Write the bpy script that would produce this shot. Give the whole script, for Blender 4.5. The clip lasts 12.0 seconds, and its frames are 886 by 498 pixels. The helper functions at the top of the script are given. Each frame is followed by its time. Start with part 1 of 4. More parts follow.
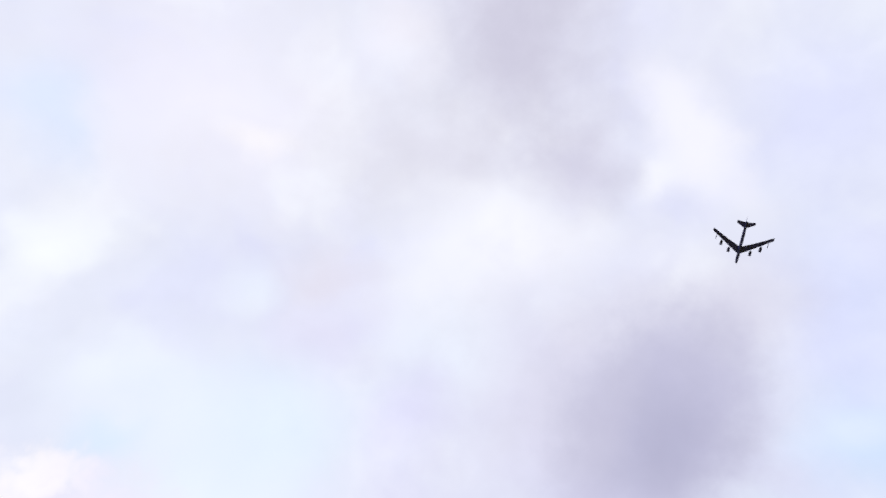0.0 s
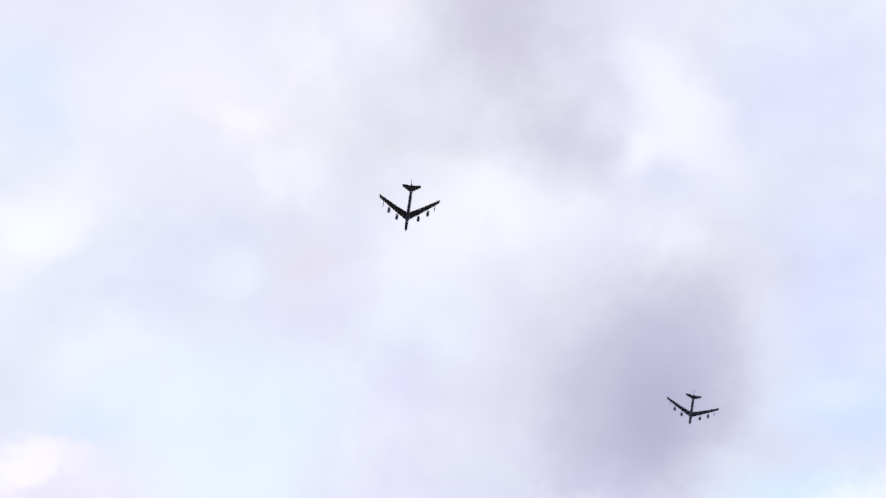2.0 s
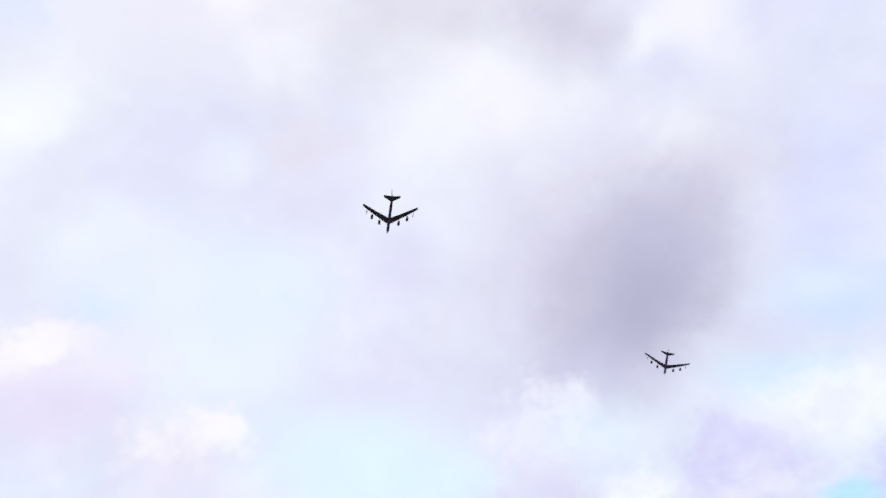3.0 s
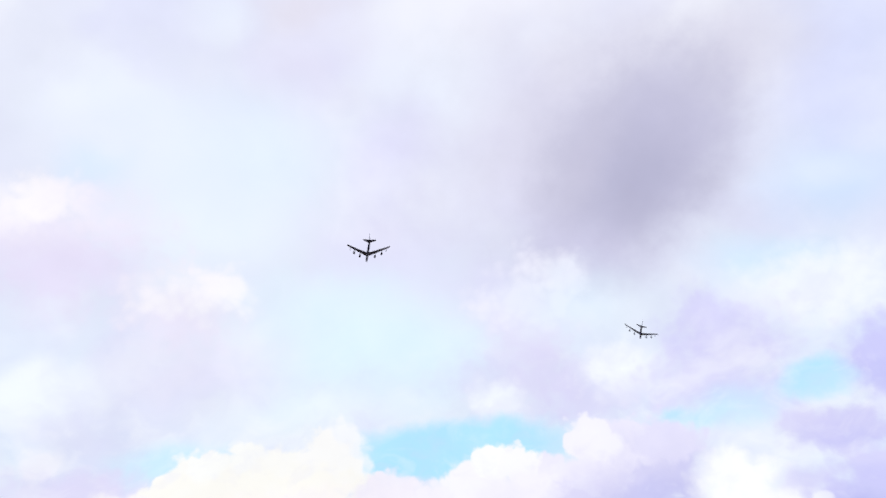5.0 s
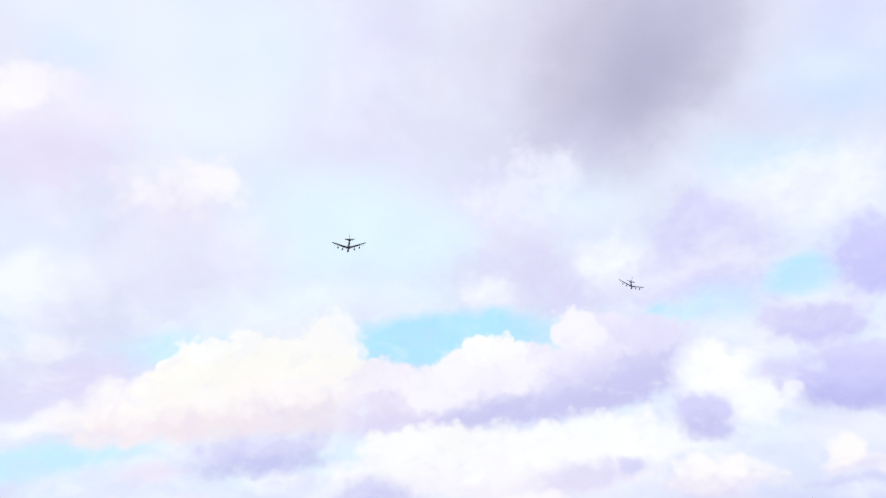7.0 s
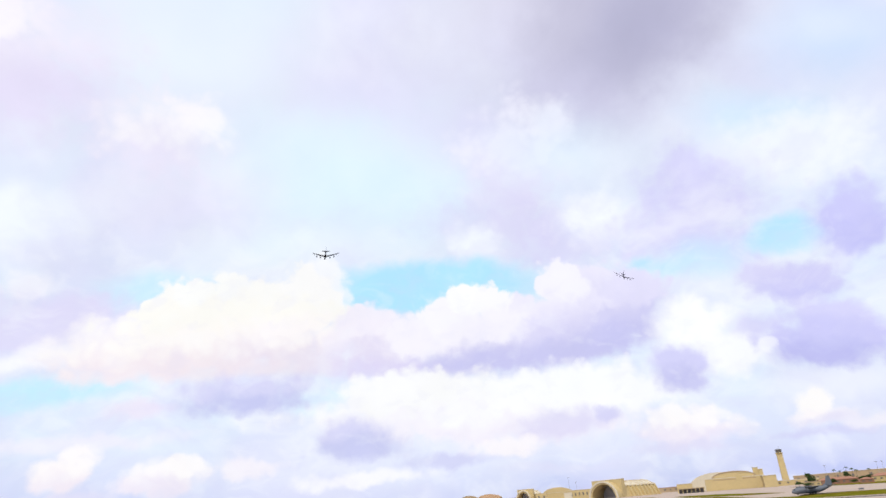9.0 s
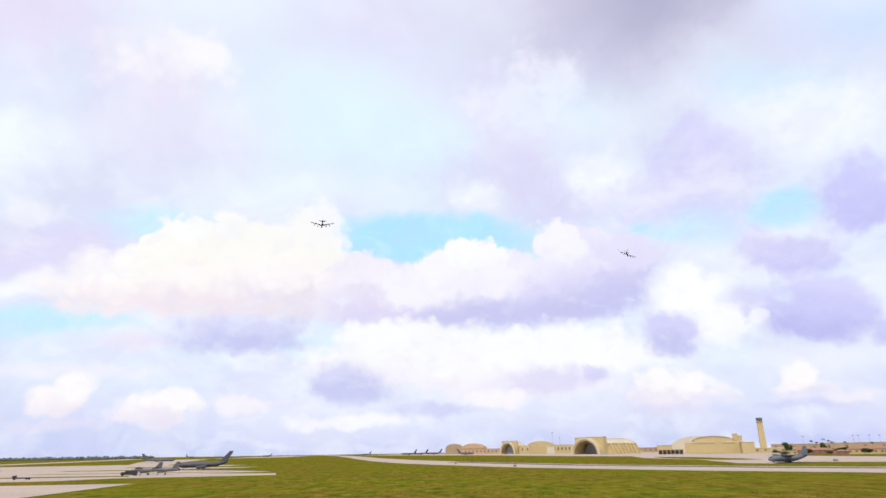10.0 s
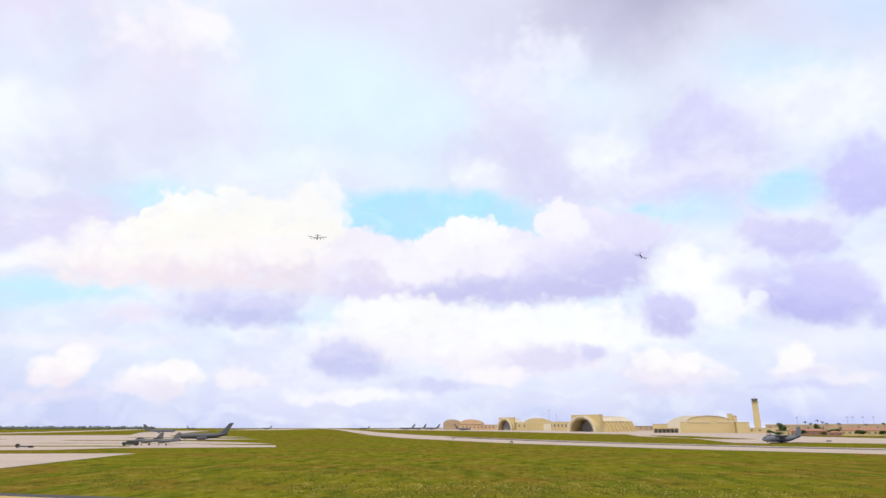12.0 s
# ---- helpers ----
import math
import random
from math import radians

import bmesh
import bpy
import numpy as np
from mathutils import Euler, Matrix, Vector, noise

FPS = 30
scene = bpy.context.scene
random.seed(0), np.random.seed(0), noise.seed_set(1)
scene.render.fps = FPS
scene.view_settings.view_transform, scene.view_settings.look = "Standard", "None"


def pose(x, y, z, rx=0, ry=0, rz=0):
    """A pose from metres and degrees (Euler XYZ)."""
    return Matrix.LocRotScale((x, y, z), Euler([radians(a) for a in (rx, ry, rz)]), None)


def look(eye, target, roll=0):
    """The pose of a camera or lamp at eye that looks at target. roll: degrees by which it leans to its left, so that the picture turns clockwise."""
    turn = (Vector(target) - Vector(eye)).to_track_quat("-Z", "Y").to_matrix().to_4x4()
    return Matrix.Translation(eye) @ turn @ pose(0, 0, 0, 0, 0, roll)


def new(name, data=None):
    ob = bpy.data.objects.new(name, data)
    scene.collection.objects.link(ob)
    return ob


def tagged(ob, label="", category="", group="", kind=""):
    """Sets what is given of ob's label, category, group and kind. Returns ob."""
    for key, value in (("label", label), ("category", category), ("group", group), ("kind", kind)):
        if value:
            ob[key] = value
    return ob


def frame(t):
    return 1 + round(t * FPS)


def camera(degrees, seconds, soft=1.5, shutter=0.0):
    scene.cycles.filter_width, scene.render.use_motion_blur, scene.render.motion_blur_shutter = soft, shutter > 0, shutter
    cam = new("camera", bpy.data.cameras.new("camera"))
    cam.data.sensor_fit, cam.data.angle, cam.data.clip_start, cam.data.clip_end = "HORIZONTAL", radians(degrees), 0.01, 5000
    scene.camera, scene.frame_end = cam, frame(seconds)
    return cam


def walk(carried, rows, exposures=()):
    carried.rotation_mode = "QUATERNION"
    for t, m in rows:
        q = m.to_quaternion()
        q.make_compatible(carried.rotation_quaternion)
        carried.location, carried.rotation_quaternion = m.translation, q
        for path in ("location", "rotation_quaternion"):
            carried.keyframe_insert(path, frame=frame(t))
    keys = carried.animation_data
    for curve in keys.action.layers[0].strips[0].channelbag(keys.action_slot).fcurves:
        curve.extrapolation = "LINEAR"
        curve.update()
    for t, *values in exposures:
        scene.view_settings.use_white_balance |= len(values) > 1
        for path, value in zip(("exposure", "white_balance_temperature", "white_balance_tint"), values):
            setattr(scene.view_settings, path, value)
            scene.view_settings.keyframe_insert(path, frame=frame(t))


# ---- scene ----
# The eye stands on a low rise above the airfield and only turns: it follows two bombers down to the horizon.
EYE = (0, 0, 11)
cam = camera(70.76, 12.0, soft=1.6)


def aim(pitch, yaw, roll):
    return pose(*EYE, 90 + pitch, 0, -yaw) @ pose(0, 0, 0, 0, 0, roll)


walk(cam, [
    (0, aim(60.70, 3.34, -10.58)),
    (0.5, aim(59.99, 4.67, -12.69)),
    (1, aim(59.36, 2.95, -12.43)),
    (1.5, aim(58.96, 4.23, -13.20)),
    (2, aim(58.42, 4.85, -13.16)),
    (2.3, aim(56.08, 3.52, -12.64)),
    (2.5, aim(55.14, 2.92, -12.09)),
    (2.7, aim(52.49, 2.60, -11.58)),
    (4.3, aim(39.58, 0.35, -7.12)),
    (4.5, aim(39.00, 0.21, -6.97)),
    (5, aim(36.84, 0.01, -6.97)),
    (5.5, aim(34.16, 0.13, -6.45)),
    (6, aim(31.84, -0.17, -6.00)),
    (6.5, aim(29.80, -0.49, -5.94)),
    (7, aim(27.20, -0.59, -5.89)),
    (7.2, aim(26.03, -0.21, -5.68)),
    (8.8, aim(22.65, 0.02, -4.66)),
    (9, aim(22.40, 0.26, -4.49)),
    (9.5, aim(19.83, 0.07, -2.84)),
    (10, aim(18.07, 0.08, -0.90)),
    (10.5, aim(17.61, 0.17, -0.42)),
    (11, aim(17.14, 0.16, -0.13)),
    (11.5, aim(16.53, 0.02, 0.11)),
    (12, aim(15.99, 0.00, 0.00)),
])

# ---- light ----
world = bpy.data.worlds.new("sky")
scene.world = world
world.use_nodes = True
sun = new("sun", bpy.data.lights.new("sun", "SUN"))
sun.data.energy, sun.data.angle, sun.data.color = 2.8, radians(9), (1.0, 0.93, 0.80)
SUN_AZ, SUN_EL = 205.0, 52.0          # compass from the line of sight, clockwise
sun.matrix_world = look((0, 0, 0), (-math.sin(radians(SUN_AZ)) * math.cos(radians(SUN_EL)),
                                    -math.cos(radians(SUN_AZ)) * math.cos(radians(SUN_EL)), -math.sin(radians(SUN_EL))))


def lin(c, k=1.0):
    return (*[(v / 255 / 12.92 if v < 11 else ((v / 255 + 0.055) / 1.055) ** 2.4) * k for v in c], 1.0)


class Nodes:
    """Short hand for a node tree."""
    def __init__(self, tree):
        self.tree = tree
        tree.nodes.clear()

    def add(self, kind, **props):
        ins = props.pop("ins", {})
        n = self.tree.nodes.new(kind)
        for k, v in props.items():
            setattr(n, k, v)
        for k, v in ins.items():
            if isinstance(v, bpy.types.NodeSocket):
                self.tree.links.new(v, n.inputs[k])
            else:
                n.inputs[k].default_value = v
        return n

    def math(self, op, a, b=0.0):
        return self.add("ShaderNodeMath", operation=op, ins={0: a, 1: b}).outputs[0]

    def mix(self, fac, a, b, blend="MIX"):
        return self.add("ShaderNodeMix", data_type="RGBA", blend_type=blend, ins={0: fac, 6: a, 7: b}).outputs[2]

    def ramp(self, fac, stops, smooth=False):
        r = self.add("ShaderNodeValToRGB", ins={0: fac})
        if smooth:
            r.color_ramp.interpolation = "EASE"
        e = r.color_ramp.elements
        while len(e) < len(stops):
            e.new(0.5)
        for el, (p, c) in zip(e, stops):
            el.position, el.color = p, c
        return r.outputs[0]

    def noise(self, vec, scale, detail=4.0, rough=0.55, out=0):
        return self.add("ShaderNodeTexNoise", ins={"Vector": vec, "Scale": scale, "Detail": detail, "Roughness": rough}).outputs[out]


VEIL, SOFT, LUMP = 0, 1, 2


def cloud_layer():
    """The sky: a clear Nishita sky under haze, and soft clouds laid on it by their compass bearing and height in degrees."""
    n = Nodes(world.node_tree)
    way = n.add("ShaderNodeTexCoord").outputs["Generated"]
    sky = n.add("ShaderNodeTexSky", sky_type="NISHITA", sun_disc=False, sun_elevation=radians(SUN_EL), sun_rotation=radians(SUN_AZ))
    high = n.add("ShaderNodeSeparateXYZ", ins={0: way}).outputs[2]
    haze = n.ramp(high, [(0.0, lin((194, 202, 244))), (0.045, lin((206, 214, 248))), (0.12, lin((230, 240, 255))), (0.3, lin((230, 240, 254))),
                         (0.6, lin((234, 237, 253))), (1.0, lin((238, 237, 250)))])
    base = n.mix(0.93, n.mix(1.0, sky.outputs[0], (0.12, 0.12, 0.12, 1), "MULTIPLY"), haze)
    # uneven cloud over the whole dome, finer towards the horizon
    big = n.noise(way, 2.2, 6, 0.55)
    base = n.mix(n.add("ShaderNodeMapRange", ins={0: big, 1: 0.5, 2: 0.72, 3: 0.0, 4: 0.5}).outputs[0], base, lin((226, 222, 244)))
    base = n.mix(n.add("ShaderNodeMapRange", ins={0: big, 1: 0.48, 2: 0.3, 3: 0.0, 4: 0.5}).outputs[0], base, lin((246, 248, 255)))

    def warped(steps):
        v = way
        for scale, size, detail in steps:
            c = n.noise(way, scale, detail, 0.6, 1)
            c = n.add("ShaderNodeVectorMath", operation="SUBTRACT", ins={0: c, 1: (0.5, 0.5, 0.5)}).outputs[0]
            s = n.add("ShaderNodeVectorMath", operation="SCALE", ins={0: c, "Scale": size}).outputs[0]
            v = n.add("ShaderNodeVectorMath", operation="ADD", ins={0: v, 1: s}).outputs[0]
        return v
    ways = {VEIL: warped([(3.0, 0.16, 3.0), (11.0, 0.05, 4.0)]), SOFT: warped([(4.0, 0.05, 3.0), (14.0, 0.04, 4.0)]),
            LUMP: warped([(12.0, 0.03, 2.0), (45.0, 0.016, 5.0)])}
    frays = {}
    for kind, scale, detail, depth in ((VEIL, 6.0, 5.0, 0.9), (SOFT, 9.0, 5.0, 0.6)):
        frays[kind] = n.math("MULTIPLY", n.math("SUBTRACT", n.noise(way, scale, detail, 0.6), 0.5), depth)
    # rounded heads of cumulus: cells at two sizes over fine noise
    heads = []
    for scale in (24.0, 58.0):
        cell = n.add("ShaderNodeTexVoronoi", feature="SMOOTH_F1", ins={"Vector": ways[LUMP], "Scale": scale, "Smoothness": 0.25}).outputs["Distance"]
        heads.append(n.math("SUBTRACT", cell, 0.42))
    rough = n.math("SUBTRACT", n.noise(way, 40.0, 5.0, 0.6), 0.5)
    frays[LUMP] = n.math("ADD", n.math("ADD", n.math("MULTIPLY", heads[0], 0.55), n.math("MULTIPLY", heads[1], 0.38)), n.math("MULTIPLY", rough, 0.5))
    frays[LUMP] = n.math("SUBTRACT", frays[LUMP], 0.11)
    relief = n.math("ADD", n.math("MULTIPLY", heads[0], 0.7), n.math("MULTIPLY", heads[1], 0.5))
    state = {"colour": base, "count": 0}

    def puff(az, el, wide, tall, turn, colour, cover, soft, kind, under=None):
        state["count"] += 1
        if state["count"] % 12 == 0:      # keeps the long chain of clouds in order, a dozen at a time
            for q in ways:
                ways[q] = n.add("ShaderNodeVectorMath", operation="MULTIPLY_ADD", ins={0: state["colour"], 1: (1e-7, 1e-7, 1e-7), 2: ways[q]}).outputs[0]
        a, e, s = radians(az), radians(el), radians(turn)
        c = Vector((math.sin(a) * math.cos(e), math.cos(a) * math.cos(e), math.sin(e)))
        east = Vector((math.cos(a), -math.sin(a), 0))
        up = east.cross(c)
        u = east * math.cos(s) + up * math.sin(s)
        v = up * math.cos(s) - east * math.sin(s)
        turned = Matrix((u, v, u.cross(v))).transposed().to_euler()
        m = n.add("ShaderNodeMapping", vector_type="TEXTURE", ins={0: ways[kind], 1: c, 2: turned, 3: (radians(wide), radians(tall), 1.0)})
        r = n.add("ShaderNodeVectorMath", operation="LENGTH", ins={0: m.outputs[0]}).outputs["Value"]
        r = n.math("ADD", r, frays[kind])
        k = n.add("ShaderNodeMapRange", interpolation_type="SMOOTHSTEP", ins={0: r, 1: 1.0 + soft * (0.4 if kind == LUMP else 0.15), 2: 1.0 - soft * (0.7 if kind == LUMP else 1.0), 3: 0.0, 4: cover}).outputs[0]
        tint = lin(colour)
        if under:                         # its base, away from the sun
            v = n.add("ShaderNodeSeparateXYZ", ins={0: m.outputs[0]}).outputs[1]
            tint = n.mix(n.add("ShaderNodeMapRange", interpolation_type="SMOOTHSTEP", ins={0: n.math("SUBTRACT", v, relief), 1: 0.4, 2: -0.6}).outputs[0], tint, lin(under))
        state["colour"] = n.mix(k, state["colour"], tint)
        return state["colour"]

    def torn(scale, detail, light, dark, flat=1.0, top=0.5):
        """Fine uneven cloud over all that is laid so far, fading out towards the zenith."""
        v = n.add("ShaderNodeMapping", ins={0: ways[VEIL], 3: (1.0, 1.0, flat)}).outputs[0]
        q = n.noise(v, scale, detail, 0.5)
        low = n.add("ShaderNodeMapRange", interpolation_type="SMOOTHSTEP", ins={0: high, 1: top, 2: top - 0.2}).outputs[0]
        a = n.add("ShaderNodeMapRange", interpolation_type="SMOOTHSTEP", ins={0: q, 1: 0.5, 2: 0.7, 3: 0.0, 4: light}).outputs[0]
        b = n.add("ShaderNodeMapRange", interpolation_type="SMOOTHSTEP", ins={0: q, 1: 0.5, 2: 0.3, 3: 0.0, 4: dark}).outputs[0]
        a, b = n.math("MULTIPLY", a, low), n.math("MULTIPLY", b, low)
        state["colour"] = n.mix(b, n.mix(a, state["colour"], lin((251, 252, 255))), lin((217, 217, 246)))

    def finish():
        fine = n.noise(way, 12.0, 5, 0.55)
        tone = n.add("ShaderNodeMapRange", ins={0: fine, 1: 0.3, 2: 0.7, 3: 0.985, 4: 1.035}).outputs[0]
        out = n.mix(1.0, state["colour"], n.add("ShaderNodeCombineColor", ins={0: tone, 1: tone, 2: tone}).outputs[0], "MULTIPLY")
        out = n.mix(1.0, out, (1.0, 1.017, 1.03, 1), "MULTIPLY")
        bg = n.add("ShaderNodeBackground", ins={0: out, 1: 1.0})
        n.tree.links.new(bg.outputs[0], n.add("ShaderNodeOutputWorld").inputs[0])
    puff.finish, puff.torn = finish, torn
    return puff


def clouds():
    puff = cloud_layer()
    # broad soft unevenness
    puff.torn(4.5, 3.0, 0.5, 0.5, 1.0, 2.0)
    # the high veil and the great grey cloud
    puff(-51.2, 68.6, 15.85, 10.57, 41, (247, 243, 253), 0.75, 1, VEIL)
    puff(-39.2, 68.3, 3.71, 1.92, 29, (254, 249, 252), 0.7, 1, VEIL)
    puff(-67.7, 59.3, 4.67, 5.45, 55, (222, 232, 253), 0.8, 1, VEIL)
    puff(-55.7, 51.5, 3.96, 3.89, 38, (250, 252, 255), 0.8, 0.9, VEIL)
    puff(61.9, 50.4, 9.00, 9.76, -65, (222, 224, 252), 0.8, 1, VEIL)
    puff(-36.3, 52.5, 7.48, 6.18, 20, (230, 232, 252), 0.6, 1, VEIL)
    puff(43.4, 74.4, 11.12, 11.88, -50, (208, 204, 222), 0.95, 1, VEIL)
    puff(0.8, 69.2, 11.24, 7.58, -9, (224, 221, 234), 0.8, 1, VEIL)
    puff(32.6, 62.8, 6.43, 5.48, -38, (210, 206, 225), 0.8, 1, VEIL)
    puff(0.2, 80.0, 4.36, 4.57, -8, (244, 240, 250), 0.7, 1, VEIL)
    puff(49.4, 58.3, 3.30, 9.09, -24, (247, 245, 254), 0.9, 0.8, VEIL)
    puff(42.6, 58.2, 2.56, 2.90, -47, (250, 249, 255), 0.7, 0.8, VEIL)
    puff(14.1, 59.0, 12.37, 6.73, -21, (247, 246, 254), 0.95, 0.9, VEIL)
    puff(1.3, 55.6, 10.36, 6.72, -10, (246, 246, 254), 0.8, 1, VEIL)
    puff(-17.3, 58.1, 5.00, 4.07, 6, (229, 224, 237), 0.8, 1, VEIL)
    puff(-28.0, 55.0, 3.54, 3.95, 14, (240, 246, 255), 0.55, 1, VEIL)
    puff(1.5, 50.3, 8.72, 5.57, -10, (237, 243, 254), 0.8, 1, VEIL)
    puff(-40.6, 46.4, 8.04, 3.58, 22, (242, 246, 255), 0.7, 1, VEIL)
    puff(-37.9, 40.9, 3.82, 2.08, 6, (207, 227, 252), 0.9, 0.9, VEIL)
    puff(-16.9, 51.0, 4.44, 5.46, 4, (224, 224, 249), 0.6, 1, VEIL)
    puff(43.4, 39.9, 5.80, 9.85, -42, (216, 220, 252), 0.8, 1, VEIL)
    puff(38.9, 32.6, 6.66, 4.78, -35, (208, 227, 253), 0.85, 1, VEIL)
    puff(38.4, 34.1, 4.60, 2.62, -31, (228, 237, 254), 0.8, 1, VEIL)
    puff(-5.0, 44.8, 6.60, 6.51, -3, (224, 222, 250), 0.8, 1, VEIL)
    puff(-16.1, 52.8, 6.13, 6.41, 7, (230, 226, 246), 0.6, 1, VEIL)
    puff(39.0, 44.6, 7.15, 6.18, -65, (216, 212, 230), 0.65, 1, SOFT)
    puff(15.2, 43.6, 16.72, 15.23, -17, (226, 222, 240), 0.75, 1, VEIL)
    puff(21.8, 41.4, 11.99, 13.51, -44, (206, 203, 224), 0.85, 0.9, SOFT)
    puff(30.6, 44.0, 8.22, 6.35, -58, (202, 199, 221), 0.7, 0.9, SOFT)
    puff(22.7, 39.6, 8.86, 11.72, -49, (192, 190, 214), 0.85, 0.8, SOFT)
    puff(26.3, 40.5, 5.76, 11.06, -51, (196, 193, 219), 0.6, 0.75, SOFT)
    puff(14.3, 33.9, 9.03, 4.80, -15, (206, 203, 229), 0.75, 0.75, SOFT)
    puff(23.4, 38.3, 5.33, 7.59, -49, (180, 178, 205), 0.7, 1, SOFT)
    puff(18.0, 41.9, 3.16, 7.76, -45, (200, 196, 218), 0.5, 1, SOFT)
    puff(-6.0, 35.9, 9.47, 6.32, -13, (224, 219, 248), 0.6, 1, VEIL)
    puff(2.5, 32.7, 8.29, 3.47, -8, (222, 218, 246), 0.6, 0.9, SOFT)
    # mid-height veils and torn clouds
    puff(-22.8, 44.1, 13.01, 7.68, 10, (232, 242, 255), 0.9, 1, VEIL)
    puff(-27.7, 37.5, 11.53, 5.26, 11, (238, 246, 255), 0.8, 1, VEIL)
    puff(-9.0, 29.6, 14.25, 8.69, -2, (230, 246, 255), 0.95, 1, VEIL)
    puff(-37.6, 43.0, 8.68, 5.71, 21, (238, 244, 254), 0.6, 1, VEIL)
    puff(30.7, 29.3, 6.64, 2.79, -18, (212, 234, 253), 0.8, 0.9, VEIL)
    puff(-40.4, 35.3, 4.60, 3.67, 19, (252, 245, 251), 0.8, 0.9, LUMP, (238, 230, 248))
    puff(-41.6, 37.2, 2.61, 1.92, 21, (254, 249, 252), 0.9, 0.9, LUMP)
    puff(-37.7, 32.7, 6.44, 3.31, 15, (230, 222, 246), 0.85, 1.3, LUMP)
    puff(-34.7, 37.6, 4.62, 2.74, -7, (240, 234, 250), 0.6, 1.3, LUMP)
    puff(-27.0, 31.3, 5.25, 3.35, 8, (251, 246, 251), 0.8, 1.0, LUMP, (238, 230, 248))
    puff(-23.8, 33.4, 2.23, 1.85, 7, (253, 248, 252), 0.9, 0.9, LUMP)
    puff(-25.6, 26.2, 9.32, 4.76, 5, (235, 230, 249), 0.7, 0.9, SOFT)
    puff(-37.3, 23.9, 5.75, 2.57, 10, (248, 252, 255), 0.8, 0.8, VEIL)
    puff(-13.4, 22.7, 13.04, 3.45, -1, (243, 251, 255), 0.75, 1, VEIL)
    puff(-34.8, 20.8, 3.13, 1.67, -5, (228, 228, 248), 0.5, 1.3, LUMP)
    puff(7.9, 29.1, 4.78, 5.40, -11, (240, 238, 252), 0.85, 0.8, LUMP, (228, 223, 247))
    puff(12.0, 32.5, 2.59, 2.45, -13, (242, 241, 253), 0.7, 0.9, LUMP)
    puff(6.6, 24.1, 7.41, 3.04, -9, (222, 218, 246), 0.85, 1.2000000000000002, LUMP)
    puff(12.1, 21.7, 4.30, 2.96, -11, (220, 216, 247), 0.7, 1.2000000000000002, LUMP)
    puff(16.0, 23.4, 3.74, 2.56, -13, (249, 252, 255), 0.9, 1.0, LUMP)
    puff(34.1, 25.0, 5.78, 3.12, -14, (246, 249, 255), 0.9, 1.1, LUMP)
    puff(24.7, 22.8, 5.25, 4.01, -8, (213, 209, 247), 0.9, 1.05, LUMP, (220, 216, 248))
    puff(24.4, 26.1, 2.70, 2.30, -18, (216, 213, 248), 0.85, 1.0, LUMP)
    puff(20.1, 20.5, 4.81, 1.90, -14, (218, 214, 247), 0.7, 1.2000000000000002, LUMP)
    puff(3.5, 22.5, 2.52, 1.90, -8, (249, 253, 255), 0.9, 1.1, LUMP)
    puff(25.3, 18.8, 3.65, 1.83, -16, (214, 213, 249), 0.7, 1.2000000000000002, LUMP)
    puff(30.6, 18.4, 3.59, 1.83, -7, (184, 229, 253), 0.95, 0.7, SOFT)
    puff(19.5, 18.0, 4.40, 1.11, -5, (190, 229, 253), 0.9, 0.8, SOFT)
    puff(34.9, 18.2, 2.57, 3.19, -24, (204, 202, 248), 0.9, 1.0, LUMP)
    puff(24.6, 15.7, 4.74, 1.79, -14, (240, 244, 255), 0.7, 1.3, LUMP)
    puff(-8.0, 27.2, 13.23, 5.87, 3, (222, 243, 255), 0.6, 1, VEIL)
    puff(13.4, 30.6, 7.96, 3.78, -7, (226, 243, 255), 0.5, 1, VEIL)
    puff(-12.9, 32.7, 10.85, 3.71, 7, (226, 244, 255), 0.5, 1, VEIL)
    puff.torn(8.0, 4.0, 0.4, 0.4, 1.6, 0.55)
    # the blue gaps behind the cumulus
    puff(-0.6, 18.7, 11.79, 3.21, -0, (182, 231, 254), 1, 0.45, SOFT)
    puff(-25.3, 18.8, 5.85, 2.26, 8, (205, 238, 253), 0.85, 0.8, SOFT)
    puff(-33.5, 9.8, 9.12, 1.55, 6, (200, 238, 253), 0.95, 0.75, SOFT)
    puff(30.6, 18.3, 3.46, 1.72, -5, (186, 230, 254), 0.75, 0.8, SOFT)
    puff(23.9, 18.3, 4.29, 2.01, -8, (202, 236, 254), 0.65, 0.9, SOFT)
    puff(-9.9, 9.7, 6.59, 1.31, 1, (220, 243, 255), 0.85, 0.8, SOFT)
    # lilac cloud under the veil
    puff(-33.4, 15.5, 6.76, 2.63, 10, (226, 220, 247), 0.85, 0.8, LUMP)
    puff(-35.4, 18.3, 1.84, 1.12, 12, (248, 246, 253), 0.7, 0.8, LUMP)
    puff(-33.6, 12.5, 5.01, 1.13, 8, (252, 251, 255), 0.9, 0.7, SOFT)
    puff(0.1, 4.4, 45.40, 4.50, -0, (238, 240, 254), 0.6, 0.9, VEIL)
    puff.torn(13.0, 4.0, 0.3, 0.25, 2.5, 0.4)
    # the white cumulus
    puff(-27.8, 14.0, 5.60, 2.54, 7, (252, 247, 250), 0.85, 0.7, LUMP, (246, 236, 243))
    puff(-11.2, 19.5, 2.12, 3.15, 3, (248, 248, 251), 0.9, 0.45, LUMP)
    puff(-23.7, 17.1, 3.67, 2.43, 34, (251, 249, 246), 1, 0.22, LUMP)
    puff(-22.7, 18.5, 1.63, 1.35, 7, (251, 250, 248), 1, 0.2, LUMP)
